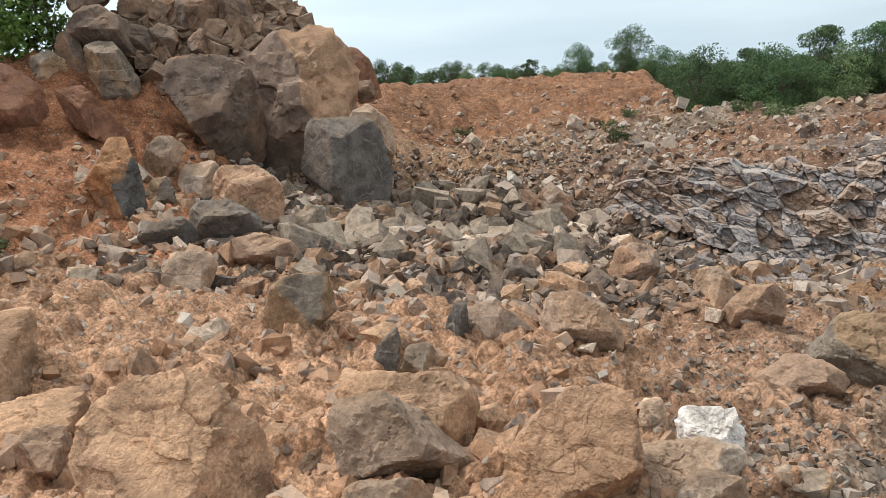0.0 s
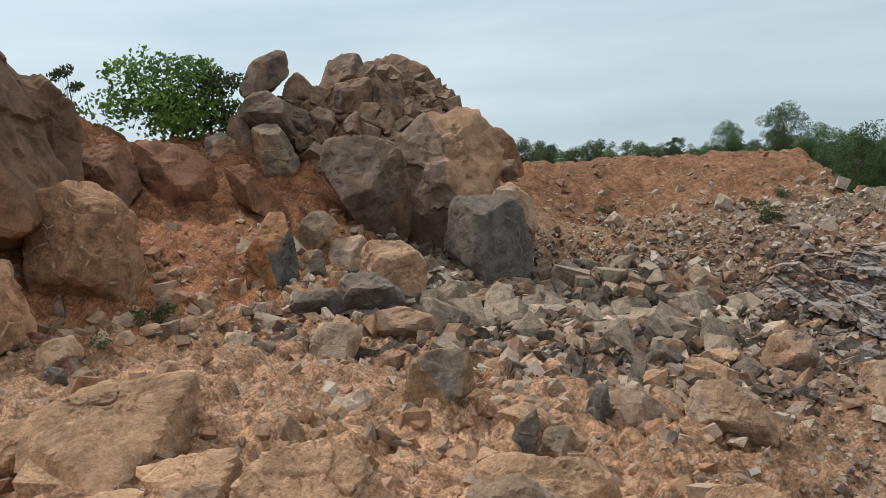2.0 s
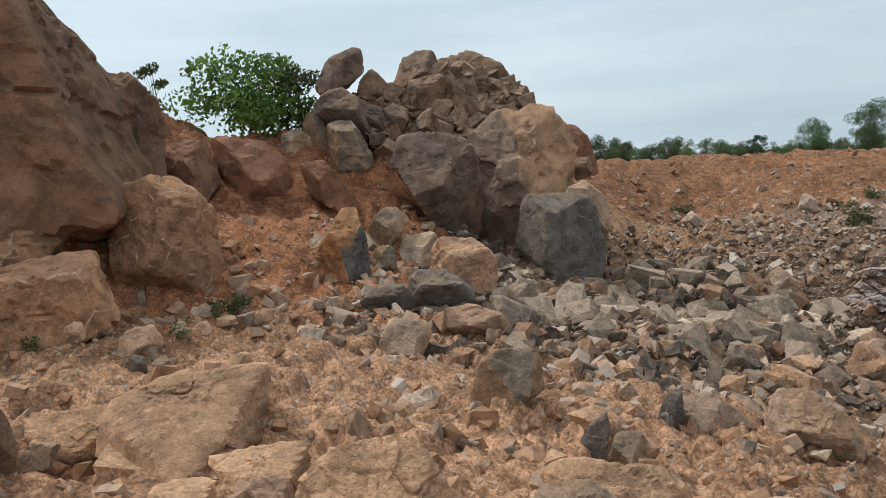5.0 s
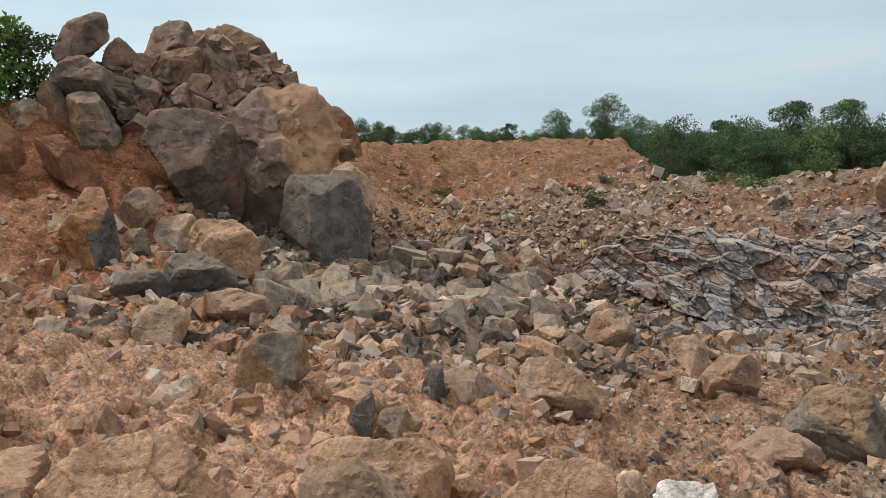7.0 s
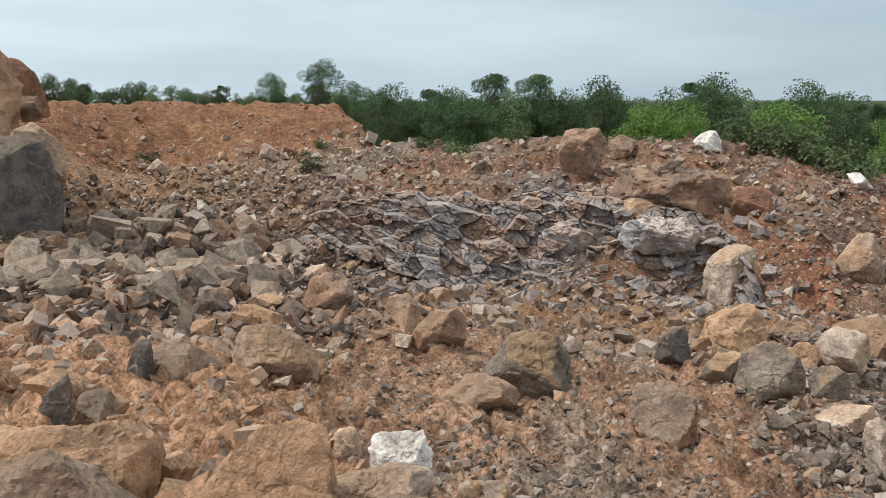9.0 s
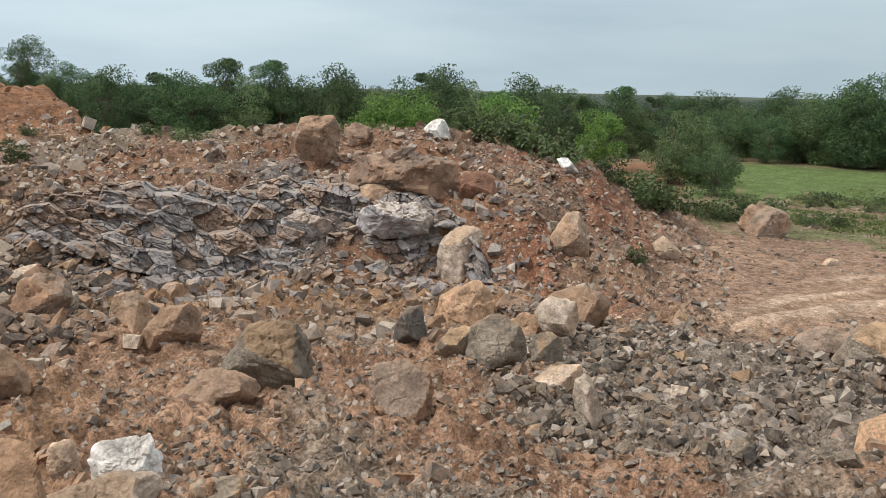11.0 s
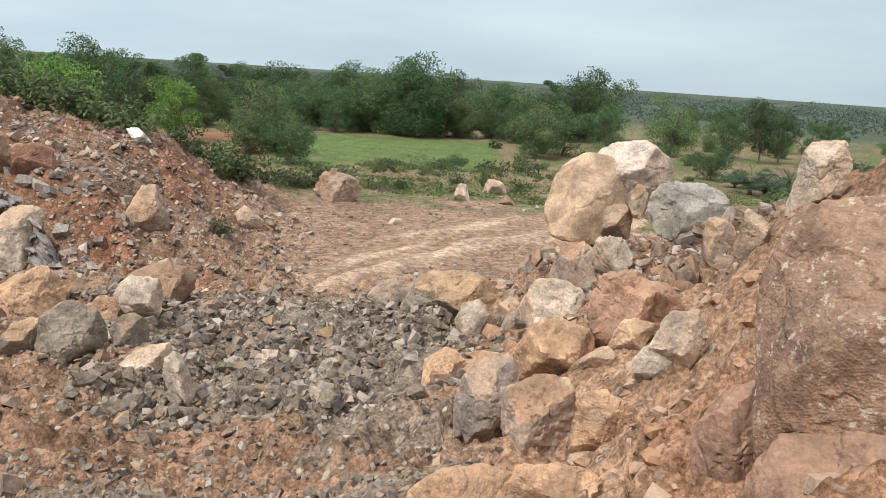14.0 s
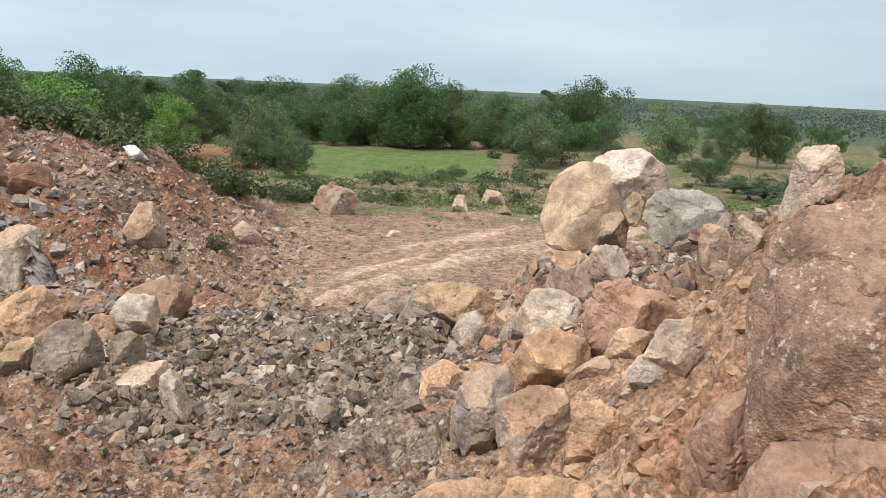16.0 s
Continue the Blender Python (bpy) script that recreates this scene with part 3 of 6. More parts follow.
def soil_and_shade_colours(x, y, z):
    """Soil colour by place (linear), with shade painted in under rubble and face blocks, and in the fourth channel how
    stony it is.
    """
    az, r = polar(x, y)
    p = np.stack([x, y, np.zeros_like(x)], 1)
    n1 = fbm(p * 0.35, 51, 4)
    n2 = fbm(p * 0.9, 57, 4)
    az_, r_ = az + 2.5 * n1 * np.clip(12 / (r + 1), 0, 1.5), r * (1 + 0.10 * n2)
    out = np.empty((len(x), 4))
    out[:] = (0.33, 0.205, 0.125, 1.0)

    def lay(mask, colour, stony=1.0):
        m = np.clip(mask, 0, 1)[:, None]
        out[:] = out * (1 - m) + np.array([*colour, stony]) * m

    # foreground heap of sandy earth
    lay(smooth_step(-16, -8, az_) * smooth_step(11.5, 9.5, r_), (0.49, 0.30, 0.192), 0.7)
    # brown floor with gravel ahead and to the right
    lay(smooth_step(-10, -18, az_) * smooth_step(13, 10, r_), (0.36, 0.225, 0.152), 1.0)
    lay(smooth_step(0.0, 0.5, n2) * smooth_step(-20, -30, az_) * smooth_step(13, 11, r_), (0.31, 0.24, 0.185), 1.0)
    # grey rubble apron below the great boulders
    # its dark brown soil is deepened further as painted shade between the stones
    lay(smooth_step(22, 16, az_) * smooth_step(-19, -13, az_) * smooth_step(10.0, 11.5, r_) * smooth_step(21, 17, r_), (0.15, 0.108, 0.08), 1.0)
    # brown scree behind, its colour lowered also for the shaded overhang
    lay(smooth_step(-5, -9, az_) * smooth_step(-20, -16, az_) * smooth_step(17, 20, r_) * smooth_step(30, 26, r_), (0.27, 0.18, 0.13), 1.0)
    # orange heap behind, and earth bank
    lay(smooth_step(16, 12, az_) * smooth_step(-19.5, -18.0, az_) * smooth_step(23.5, 25.5, r_) * smooth_step(90, 70, r), (0.285, 0.148, 0.083), 0.6)
    lay(smooth_step(12, 17, az_) * smooth_step(10.5, 12.5, r_), (0.42, 0.20, 0.11), 0.6)
    lay(smooth_step(18, 22, az_) * smooth_step(15.5, 16.5, r_), (0.31, 0.145, 0.08), 0.4)
    # bedded grey rock face and the brown rim above it
    face = smooth_step(-12, -16, az_) * smooth_step(-50, -45, az_) * smooth_step(14.2, 15.5, r_) * np.maximum(smooth_step(25, 23.5, r), smooth_step(-17.5, -19, az))
    # grey ground behind the blocks, lowered in colour as shade in their gaps
    lay(face, (0.205, 0.18, 0.168), 1.0)
    lay(face * smooth_step(17.2, 18.4, r_), (0.255, 0.155, 0.105), 1.0)
    lay(face * smooth_step(0.1, 0.45, n1), (0.29, 0.16, 0.10), 0.8)
    lay(face * smooth_step(20.8, 22, r_), (0.27, 0.215, 0.165), 1.0)
    # red-brown scree to the right of it
    scree = smooth_step(-43, -47, az_) * smooth_step(-62, -58, az_) * smooth_step(12.5, 14, r_)
    lay(scree, (0.275, 0.18, 0.13), 1.0)
    lay(scree * smooth_step(-0.1, 0.4, n2), (0.31, 0.155, 0.10), 1.0)
    # grey gravel spread and track
    lay(smooth_step(-46, -50, az_) * smooth_step(-77, -72, az_) * smooth_step(6.6, 7.6, r_) * smooth_step(12.5, 11, r_), (0.25, 0.21, 0.175), 1.0)
    lay(smooth_step(-52, -60, az_) * smooth_step(11.0, 13.5, r_) * smooth_step(40, 34, r), (0.37, 0.245, 0.175), 0.9)
    strip, rut = track_of(x, y)
    lay(strip, (0.42, 0.285, 0.20), 0.4)
    lay(strip * smooth_step(0.0, 0.55, rut), (0.60, 0.45, 0.34), 0.1)
    # right-hand heap
    lay(smooth_step(-73, -78, az_) * smooth_step(13, 11, r_), (0.40, 0.255, 0.172), 0.6)
    lay(smooth_step(-86, -89, az_) * smooth_step(4.6, 4.0, r_), (0.39, 0.225, 0.145), 0.4)
    lay(smooth_step(-79, -81, az_) * smooth_step(-97, -94, az_) * smooth_step(7.6, 8.6, r_) * smooth_step(12.5, 11, r_), (0.22, 0.145, 0.105), 0.8)
    # land beyond: scrub, ploughed patch, green field, pasture
    behind = np.maximum(smooth_step(26, 31, r_) * smooth_step(-58, -62, az), smooth_step(23.5, 25, r_) * smooth_step(-17, -19, az))
    lay(behind, (0.255, 0.20, 0.13), 0.6)
    lay(behind * smooth_step(0.0, 0.4, n1), (0.19, 0.195, 0.095), 0.3)
    lay(smooth_step(48, 58, r_), (0.27, 0.215, 0.135), 0.0)
    lay(smooth_step(74, 80, az * -1) * smooth_step(48, 58, r_) * smooth_step(-0.1, 0.3, n2), (0.16, 0.185, 0.08), 0.0)
    lay(smooth_step(-57.3, -58.0, az) * smooth_step(-75.5, -74.5, az) * smooth_step(62, 65, r_) * smooth_step(96, 92, r), (0.15, 0.215, 0.075), 0.0)
    lay(smooth_step(-51, -52, az) * smooth_step(-58.2, -57.6, az) * smooth_step(56, 60, r) * smooth_step(92, 88, r), (0.30, 0.17, 0.10), 0.0)
    # farthest ground toned to the hazed colour of the far woods
    lay(smooth_step(130, 180, r), (0.105, 0.135, 0.095), 0.0)
    out[:, :3] *= 0.80
    return out


def build_ground():
    az = np.concatenate([np.arange(-178, -110, 3.0), np.arange(-110, 52, 0.25), np.arange(52, 180, 3.0)])
    rr = [0.005, 0.15]
    while rr[-1] < 2.5:
        rr.append(rr[-1] * 1.05)
    while rr[-1] < 45:
        rr.append(rr[-1] * (1.0075 if rr[-1] < 13 else 1.0125))
    while rr[-1] < 4200:
        rr.append(rr[-1] * 1.06)
    rr = np.array(rr)
    A, Rr = np.meshgrid(az, rr)
    x, y = (-Rr * np.sin(np.radians(A))).ravel(), (Rr * np.cos(np.radians(A))).ravel()
    z = ground_z(x, y)
    na, nr = len(az), len(rr)
    i = np.arange(nr - 1)[:, None] * na
    j = np.arange(na)[None, :]
    jn = (j + 1) % na
    quads = np.stack([i + j, i + na + j, i + na + jn, i + jn], -1).reshape(-1, 4)
    ob = mesh_object("ground", np.stack([x, y, z], 1), quads[:, ::-1], M["soil"], True, [("soil", "FLOAT_COLOR", soil_and_shade_colours(x, y, z))])
    return tagged(ob, "red-brown quarry floor and slopes of earth and gravel, fields beyond", "ground", kind="structure")


build_ground()


def ico(level):
    bm = bmesh.new()
    bmesh.ops.create_icosphere(bm, subdivisions=level, radius=1.0)
    v = np.array([q.co[:] for q in bm.verts])
    f = np.array([[q.index for q in t.verts] for t in bm.faces])
    bm.free()
    return v / np.linalg.norm(v, axis=1)[:, None], f


ICO = {k: ico(k) for k in (1, 2, 4, 5, 6)}


def rock_shape(level, planes, edge, seed, rough, chips=34):
    """A rock bounded by planes (normals, offsets), with smaller chipped faces cut round it and then worn. Vertices, faces, rind."""
    d, f = ICO[level]
    rng = np.random.RandomState(seed + 3)
    nrm, off, rind = planes
    if chips:
        u = rng.normal(size=(chips, 3))
        u /= np.linalg.norm(u, axis=1)[:, None]
        g = np.clip(u @ nrm.T, 1e-6, None) / off
        k = g.argmax(1)
        pt = u / g.max(1)[:, None]
        cn = nrm[k] + rng.normal(0, 0.30, (chips, 3))
        cn /= np.linalg.norm(cn, axis=1)[:, None]
        base = ICO[2][0]
        hull_pts = base / (np.clip(base @ nrm.T, 1e-6, None) / off).max(1)[:, None]
        reach = (hull_pts @ cn.T).max(0)
        co = np.maximum((cn * pt).sum(1), reach * rng.uniform(0.90, 0.98, chips))
        nrm, off, rind = np.concatenate([nrm, cn]), np.concatenate([off, co]), np.concatenate([rind, np.clip(rind[k] + rng.normal(0, 0.2, chips), 0, 0.8)])
    g = np.clip(d @ nrm.T, 0, None) / off
    gp = g ** edge
    s = gp.sum(1)
    rad = s ** (-1.0 / edge)
    share = (gp * rind).sum(1) / s
    v = d * rad[:, None]
    size = float(np.median(rad))
    q = v / size
    n = 0.016 * fbm(q * 1.3, seed, 3) + 0.014 * fbm(q * 4.1, seed + 5, 4, 0.7)
    ledge = np.abs(vnoise(q * 2.1, seed + 9))
    n = n - 0.07 * np.exp(-(ledge / 0.05) ** 2) * smooth_step(-0.1, 0.4, vnoise(q * 1.1, seed + 12))
    # broken scarps
    for fr, amp, sd in ((0.9, 0.05, 31), (2.0, 0.05, 37), (4.2, 0.028, 43)):
        n = n + amp * (smooth_step(-0.022, 0.022, vnoise(q * fr + 5.1, seed + sd) + 0.12 * vnoise(q * fr * 4, seed + sd + 1)) - 0.6)
    v = v + d * (n * size * rough)[:, None]
    return v, f, share


def boulder(name, label, material, at, yaw, facets, depth, seed, level=4, edge=130, rough=1.0, lean=None, group="", category="boulder", dip=(30, 58), tan_side=None):
    """A boulder of its own at a place, turned by yaw. facets: its flat sides round the local y axis, (angle, distance) in turn; depth: half its length along y;
    lean: tilt of a large upper face."""
    rng = np.random.RandomState(seed)
    nrm, off, rind = [], [], []
    for a, d in facets:
        b = radians(rng.uniform(-11, 11))
        a = radians(a)
        nrm.append((math.cos(a) * math.cos(b), math.sin(b), math.sin(a) * math.cos(b)))
        off.append(max(d, 0.02))
        rind.append(rng.choice([0.0, 0.25, 0.75]))
    # corners of the outline, to hinge the broken faces on
    corner = []
    ring = sorted(zip([a % 360 for a, d in facets], off))
    for (a0, d0), (a1, d1) in zip(ring, ring[1:] + ring[:1]):
        m = np.array([[math.cos(radians(a0)), math.sin(radians(a0))], [math.cos(radians(a1)), math.sin(radians(a1))]])
        if abs(np.linalg.det(m)) > 0.15:
            corner.append(np.linalg.solve(m, (d0, d1)))
    corner = np.array(corner)

    def face(u, w, k, tone):
        u, w = radians(u), radians(w)
        n = (math.sin(u) * math.cos(w), -math.cos(u) * math.cos(w), math.sin(w))
        nrm.append(n)
        off.append(max(0.03, k * float((corner @ np.array((n[0], n[2]))).max())))
        rind.append(tone)

    tones = [0.0, 0.3, 0.8]
    face(rng.uniform(-62, -30), rng.uniform(-8, 25), rng.uniform(0.84, 0.98), rng.choice(tones))
    face(rng.uniform(30, 62), rng.uniform(-8, 25), rng.uniform(0.84, 0.98), rng.choice(tones))
    face(rng.uniform(-25, 25), rng.uniform(*dip), rng.uniform(0.80, 0.96), rng.choice(tones))
    if rng.uniform() < 0.7:
        face(rng.uniform(-30, 30), rng.uniform(-45, -20), rng.uniform(0.85, 1.0), 0.0)
    if lean is not None:
        face(rng.uniform(-8, 8), lean, 0.5, 0.5)
    u, w = radians(rng.uniform(-16, 16)), radians(rng.uniform(-8, 16))
    nrm.append((math.sin(u), -math.cos(u) * math.cos(w), math.sin(w)))
    off.append(depth * rng.uniform(0.6, 0.9))
    rind.append(rng.choice(tones))
    for u, w in ((rng.uniform(115, 150), 10), (rng.uniform(-150, -115), 10), (180, 35)):
        face(u, w, 0.98, 0.4)
    nrm.append((0.0, 1.0, 0.1))
    off.append(depth)
    rind.append(0.4)
    if tan_side is not None:
        rind = [0.95 if np.dot(n, tan_side) > 0.5 else 0.0 for n in nrm]
    v, f, share = rock_shape(level, (np.array(nrm), np.array(off), np.array(rind)), edge, seed, rough, 2 if level < 4 else 4 if level < 6 else 9)
    ob = mesh_object(name, v, f, M[material], True, [("rind", "FLOAT", share)])
    ob.data.set_sharp_from_angle(angle=radians(19))
    ob.matrix_world = pose(*at, 0, 0, yaw)
    return tagged(ob, label, category, group)


def stone_shapes(count, seed, points=9, flat=1.0):
    """Angular broken stones: hulls round a few scattered corners."""
    rng = np.random.RandomState(seed)
    out = []
    for k in range(count):
        if k % 5 < 2:
            # a split block: eight corners of a sheared slab, some knocked off
            box = np.array([(i, j, m) for i in (-1, 1) for j in (-1, 1) for m in (-1, 1)], float)
            box *= rng.uniform(0.55, 0.9, (8, 3)) * (0.85, 0.9, 0.95)
            box[:, 0] += box[:, 2] * rng.uniform(-0.3, 0.3)
            box[:, 1] += box[:, 0] * rng.uniform(-0.35, 0.35)
            c = np.concatenate([np.delete(box, rng.choice(8, rng.randint(0, 3), replace=False), 0), rng.normal(0, 0.42, (max(2, points - 8), 3))])
        else:
            c = rng.normal(size=(points, 3))
            c *= (rng.uniform(0.55, 1.1, points) / np.linalg.norm(c, axis=1))[:, None]
            c[:, rng.randint(0, 3)] *= rng.uniform(0.55, 0.9)
        c *= np.array([rng.uniform(0.9, 1.4), rng.uniform(0.7, 1.05), flat * rng.uniform(0.75, 1.25)])
        bm = bmesh.new()
        for q in c:
            bm.verts.new(q)
        bmesh.ops.convex_hull(bm, input=bm.verts)
        bmesh.ops.triangulate(bm, faces=bm.faces[:])
        for v in [v for v in bm.verts if not v.link_faces]:
            bm.verts.remove(v)
        bm.verts.index_update()
        bmesh.ops.recalc_face_normals(bm, faces=bm.faces[:])
        out.append((np.array([v.co[:] for v in bm.verts]), np.array([[v.index for v in f.verts] for f in bm.faces])))
        bm.free()
    return out


def rot_mats(rng, n, tilt):
    a = rng.uniform(0, 2 * np.pi, n)
    t = rng.normal(0, radians(tilt), n)
    u = rng.normal(0, radians(tilt), n)
    c, s = np.cos(a), np.sin(a)
    Z0 = np.zeros(n)
    O1 = np.ones(n)
    Rz = np.stack([c, -s, Z0, s, c, Z0, Z0, Z0, O1], 1).reshape(n, 3, 3)
    c, s = np.cos(t), np.sin(t)
    Rx = np.stack([O1, Z0, Z0, Z0, c, -s, Z0, s, c], 1).reshape(n, 3, 3)
    c, s = np.cos(u), np.sin(u)
    Ry = np.stack([c, Z0, s, Z0, O1, Z0, -s, Z0, c], 1).reshape(n, 3, 3)
    return Rz @ Rx @ Ry


def heap(name, label, material, xyz, sizes, seed, points=9, flat=0.75, tilt=28):
    """Loose stones at given places, joined into one object of kind stuff."""
    rng = np.random.RandomState(seed)
    shapes = stone_shapes(18, seed, points, flat)
    pick = rng.randint(0, len(shapes), len(xyz))
    turns = rot_mats(rng, len(xyz), tilt)
    VV, FF, base = [], [], 0
    for k, (v, f) in enumerate(shapes):
        i = np.where(pick == k)[0]
        if len(i) == 0:
            continue
        w = np.einsum("nij,kj->nki", turns[i], v) * np.asarray(sizes)[i][:, None, None] + np.asarray(xyz)[i][:, None, :]
        VV.append(w.reshape(-1, 3))
        FF.append((f[None] + (base + np.arange(len(i)) * len(v))[:, None, None]).reshape(-1, 3))
        base += len(i) * len(v)
    ob = mesh_object(name, np.concatenate(VV), np.concatenate(FF), M[material], False)
    return tagged(ob, label, "rubble", kind="stuff")


def spread(seed, count, az, r, size, power=2.2, mask=None, sink=0.45, clump=0.0, off_track=False):
    """Places on the ground inside a bearing and distance range, with stone sizes of which most are small."""
    rng = np.random.RandomState(seed)
    a = rng.uniform(*az, count) + rng.normal(0, 1.3, count)
    d = np.sqrt(rng.uniform(r[0] ** 2, r[1] ** 2, count)) if mask != "even" else np.exp(rng.uniform(math.log(r[0]), math.log(r[1]), count))
    d = d * np.exp(rng.normal(0, 0.035, count))
    x, y = -d * np.sin(np.radians(a)), d * np.cos(np.radians(a))
    if clump:
        keep = fbm(np.stack([x, y, x * 0], 1) * 0.8, seed, 3) > rng.uniform(-clump, clump, count) - 0.1
        x, y = x[keep], y[keep]
    if off_track:
        keep = track_of(x, y)[0] < 0.3
        x, y = x[keep], y[keep]
    s = size[0] + (size[1] - size[0]) * rng.uniform(0, 1, len(x)) ** power
    z = ground_z(x, y) + s * (0.5 - sink)
    return np.stack([x, y, z], 1), s


# ---- boulders, each at its place ----
rock_parts = [boulder("rock_mass", "dark brown earthy cliff rising over the quarry bank", "cliff", (-11.29, 10.62, 5.13), 46.3, ((-177, 2.38), (-92, 3.11), (-76, 3.30), (-14, 3.50), (38, 1.80), (113, 3.0)), 3.2, 100, level=6, edge=26, rough=0.9, category=""),
              boulder("ledge", "brown earthy bulge at the foot of the cliff", "cliff", (-9.62, 12.40, 4.25), 38.1, ((-128, 1.5), (-83, 1.5), (-10, 0.85), (38, 0.78), (72, 1.0), (150, 1.0)), 1.2, 107, level=5, rough=1.2, category="")]
cliff = tagged(new("cliff"), "dark brown earthy cliff rising over the quarry bank", "cliff")
for rock_part in rock_parts:
    rock_part.parent = cliff
boulder("boulder", "rusty brown rounded boulder against the earth bank", "boulder", (-7.93, 11.12, 2.34), 35.2, ((-143, 1.11), (-111, 1.13), (-60, 1.20), (-1, 0.95), (31, 0.84), (53, 0.88), (106, 0.98), (152, 0.96), (180, 0.95)), 0.9, 114, level=5, edge=26)
boulder("boulder", "rusty brown boulder leaning on the bank", "boulder", (-9.63, 9.47, 2.49), 45.1, ((-88, 0.81), (-69, 0.71), (-36, 0.76), (37, 0.93), (97, 0.69), (122, 0.54), (174, 0.91)), 0.9, 121, level=5, edge=26)
boulder("boulder", "pale-veined brown boulder at the bank's foot", "boulder", (-8.44, 8.58, 1.69), 44.7, ((-176, 1.26), (-93, 0.70), (-69, 0.85), (3, 1.15), (30, 1.11), (96, 0.59), (103, 0.53)), 0.8, 128, level=5, edge=26)
boulder("boulder", "red earthy rock in the bank", "red", (-8.37, 15.01, 3.38), 28.9, ((-173, 0.80), (-147, 0.64), (-101, 0.74), (6, 0.82), (43, 0.55), (92, 0.68)), 1.0, 135)
boulder("boulder", "red earthy rock in the bank", "red", (-9.44, 14.14, 3.49), 33.4, ((-110, 0.64), (-53, 0.75), (14, 0.56), (75, 0.53), (109, 0.56), (179, 0.59)), 1.0, 142)
boulder("boulder", "red slab of rock sliding down the bank", "red", (-6.90, 15.34, 2.94), 23.9, ((-157, 0.38), (-124, 0.43), (-65, 0.88), (37, 0.26), (94, 0.55)), 0.5, 149)
boulder("rock_mass", "broken brown-grey rock mass carrying the boulder pile", "stack", (-5.74, 20.20, 3.37), 15.8, ((-171, 2.84), (-131, 2.73), (-99, 2.31), (-53, 2.97), (9, 2.90), (50, 2.34), (85, 1.84), (107, 2.18)), 1.5, 156, level=5)
boulder("boulder", "huge brown-grey boulder with a shadowed overhang", "stack", (-4.70, 16.58, 2.94), 15.9, ((-150, 0.80), (-137, 1.01), (-102, 1.25), (-3, 0.94), (17, 0.83), (62, 0.89), (101, 1.07), (164, 1.18)), 1.0, 163, level=5)
boulder("boulder", "huge boulder with a fresh orange-tan broken face", "giant", (-3.36, 17.79, 2.95), 10.3, ((-177, 1.29), (-142, 2.06), (-50, 1.53), (-21, 1.33), (-5, 1.43), (32, 1.53), (65, 1.72), (118, 1.36), (137, 1.23)), 1.3, 170, level=5, edge=90, tan_side=(0.74, -0.14, 0.1))
boulder("boulder", "dark grey angular boulder with flat broken faces", "dark", (-2.13, 16.38, 1.56), 7.2, ((-146, 0.95), (-112, 1.14), (-75, 1.27), (-15, 1.03), (15, 0.92), (34, 0.93), (83, 0.96), (90, 0.97), (153, 1.02), (180, 1.01)), 0.85, 177, level=5, edge=90, rough=0.6)
boulder("boulder", "pale tan cap of rock behind the grey boulder", "tan", (-1.62, 17.22, 2.07), 5.4, ((-155, 0.33), (-138, 0.51), (-23, 0.60), (8, 0.42), (49, 0.38), (95, 0.63)), 0.5, 184)
boulder("boulder", "upright cracked grey-brown boulder in the pile", "grey", (-6.94, 16.83, 3.60), 22.0, ((-175, 0.44), (-121, 0.78), (-36, 0.63), (30, 0.43), (74, 0.69), (139, 0.73)), 0.6, 191, level=5)
boulder("boulder", "brown rock in the boulder pile", "stack", (-7.13, 17.18, 4.60), 22.3, ((-141, 0.64), (-107, 0.51), (17, 0.54), (53, 0.40), (95, 0.54), (149, 0.70)), 0.7, 198)
boulder("boulder", "pointed brown rock crowning the pile", "stack", (-7.37, 17.73, 5.59), 22.4, ((-128, 0.80), (-66, 0.46), (-44, 0.46), (-4, 0.54), (98, 0.42), (116, 0.31), (155, 0.41)), 0.5, 205, edge=90)
boulder("boulder", "brown rock crowning the pile", "stack", (-6.73, 17.98, 5.11), 20.3, ((-169, 0.35), (-93, 0.47), (-26, 0.33), (40, 0.34), (135, 0.31)), 0.4, 212)
boulder("boulder", "brown-grey rock at the top of the pile", "stack", (-5.90, 19.11, 5.44), 16.9, ((-146, 0.70), (-80, 0.73), (-36, 0.47), (29, 0.67), (93, 0.58), (157, 0.48)), 0.6, 219)
boulder("boulder", "dark brown slab at the top of the pile", "stack", (-4.66, 19.86, 5.38), 12.9, ((-159, 0.75), (-109, 0.65), (-76, 0.84), (35, 0.65), (63, 0.52), (95, 0.62)), 0.7, 226)
boulder("boulder", "brown stone in the pile", "stack", (-5.31, 17.82, 4.17), 16.4, ((-149, 0.26), (-67, 0.35), (20, 0.23), (131, 0.23)), 0.3, 233)
boulder("boulder", "brown stone in the pile", "stack", (-6.13, 17.77, 4.29), 18.8, ((-168, 0.36), (-85, 0.45), (-24, 0.31), (60, 0.38), (126, 0.31)), 0.4, 240)
boulder("boulder", "brown stone in the pile", "stack", (-6.59, 17.50, 4.29), 20.5, ((-155, 0.33), (-103, 0.57), (-21, 0.39), (57, 0.38), (101, 0.42)), 0.4, 247)
boulder("boulder", "brown stone in the pile", "stack", (-5.43, 18.42, 4.95), 16.0, ((-177, 0.51), (-100, 0.50), (-53, 0.51), (47, 0.48), (96, 0.35)), 0.4, 254)
boulder("boulder", "brown stone in the pile", "stack", (-4.60, 18.85, 5.06), 13.5, ((-151, 0.23), (-49, 0.41), (27, 0.25), (120, 0.30)), 0.4, 261)
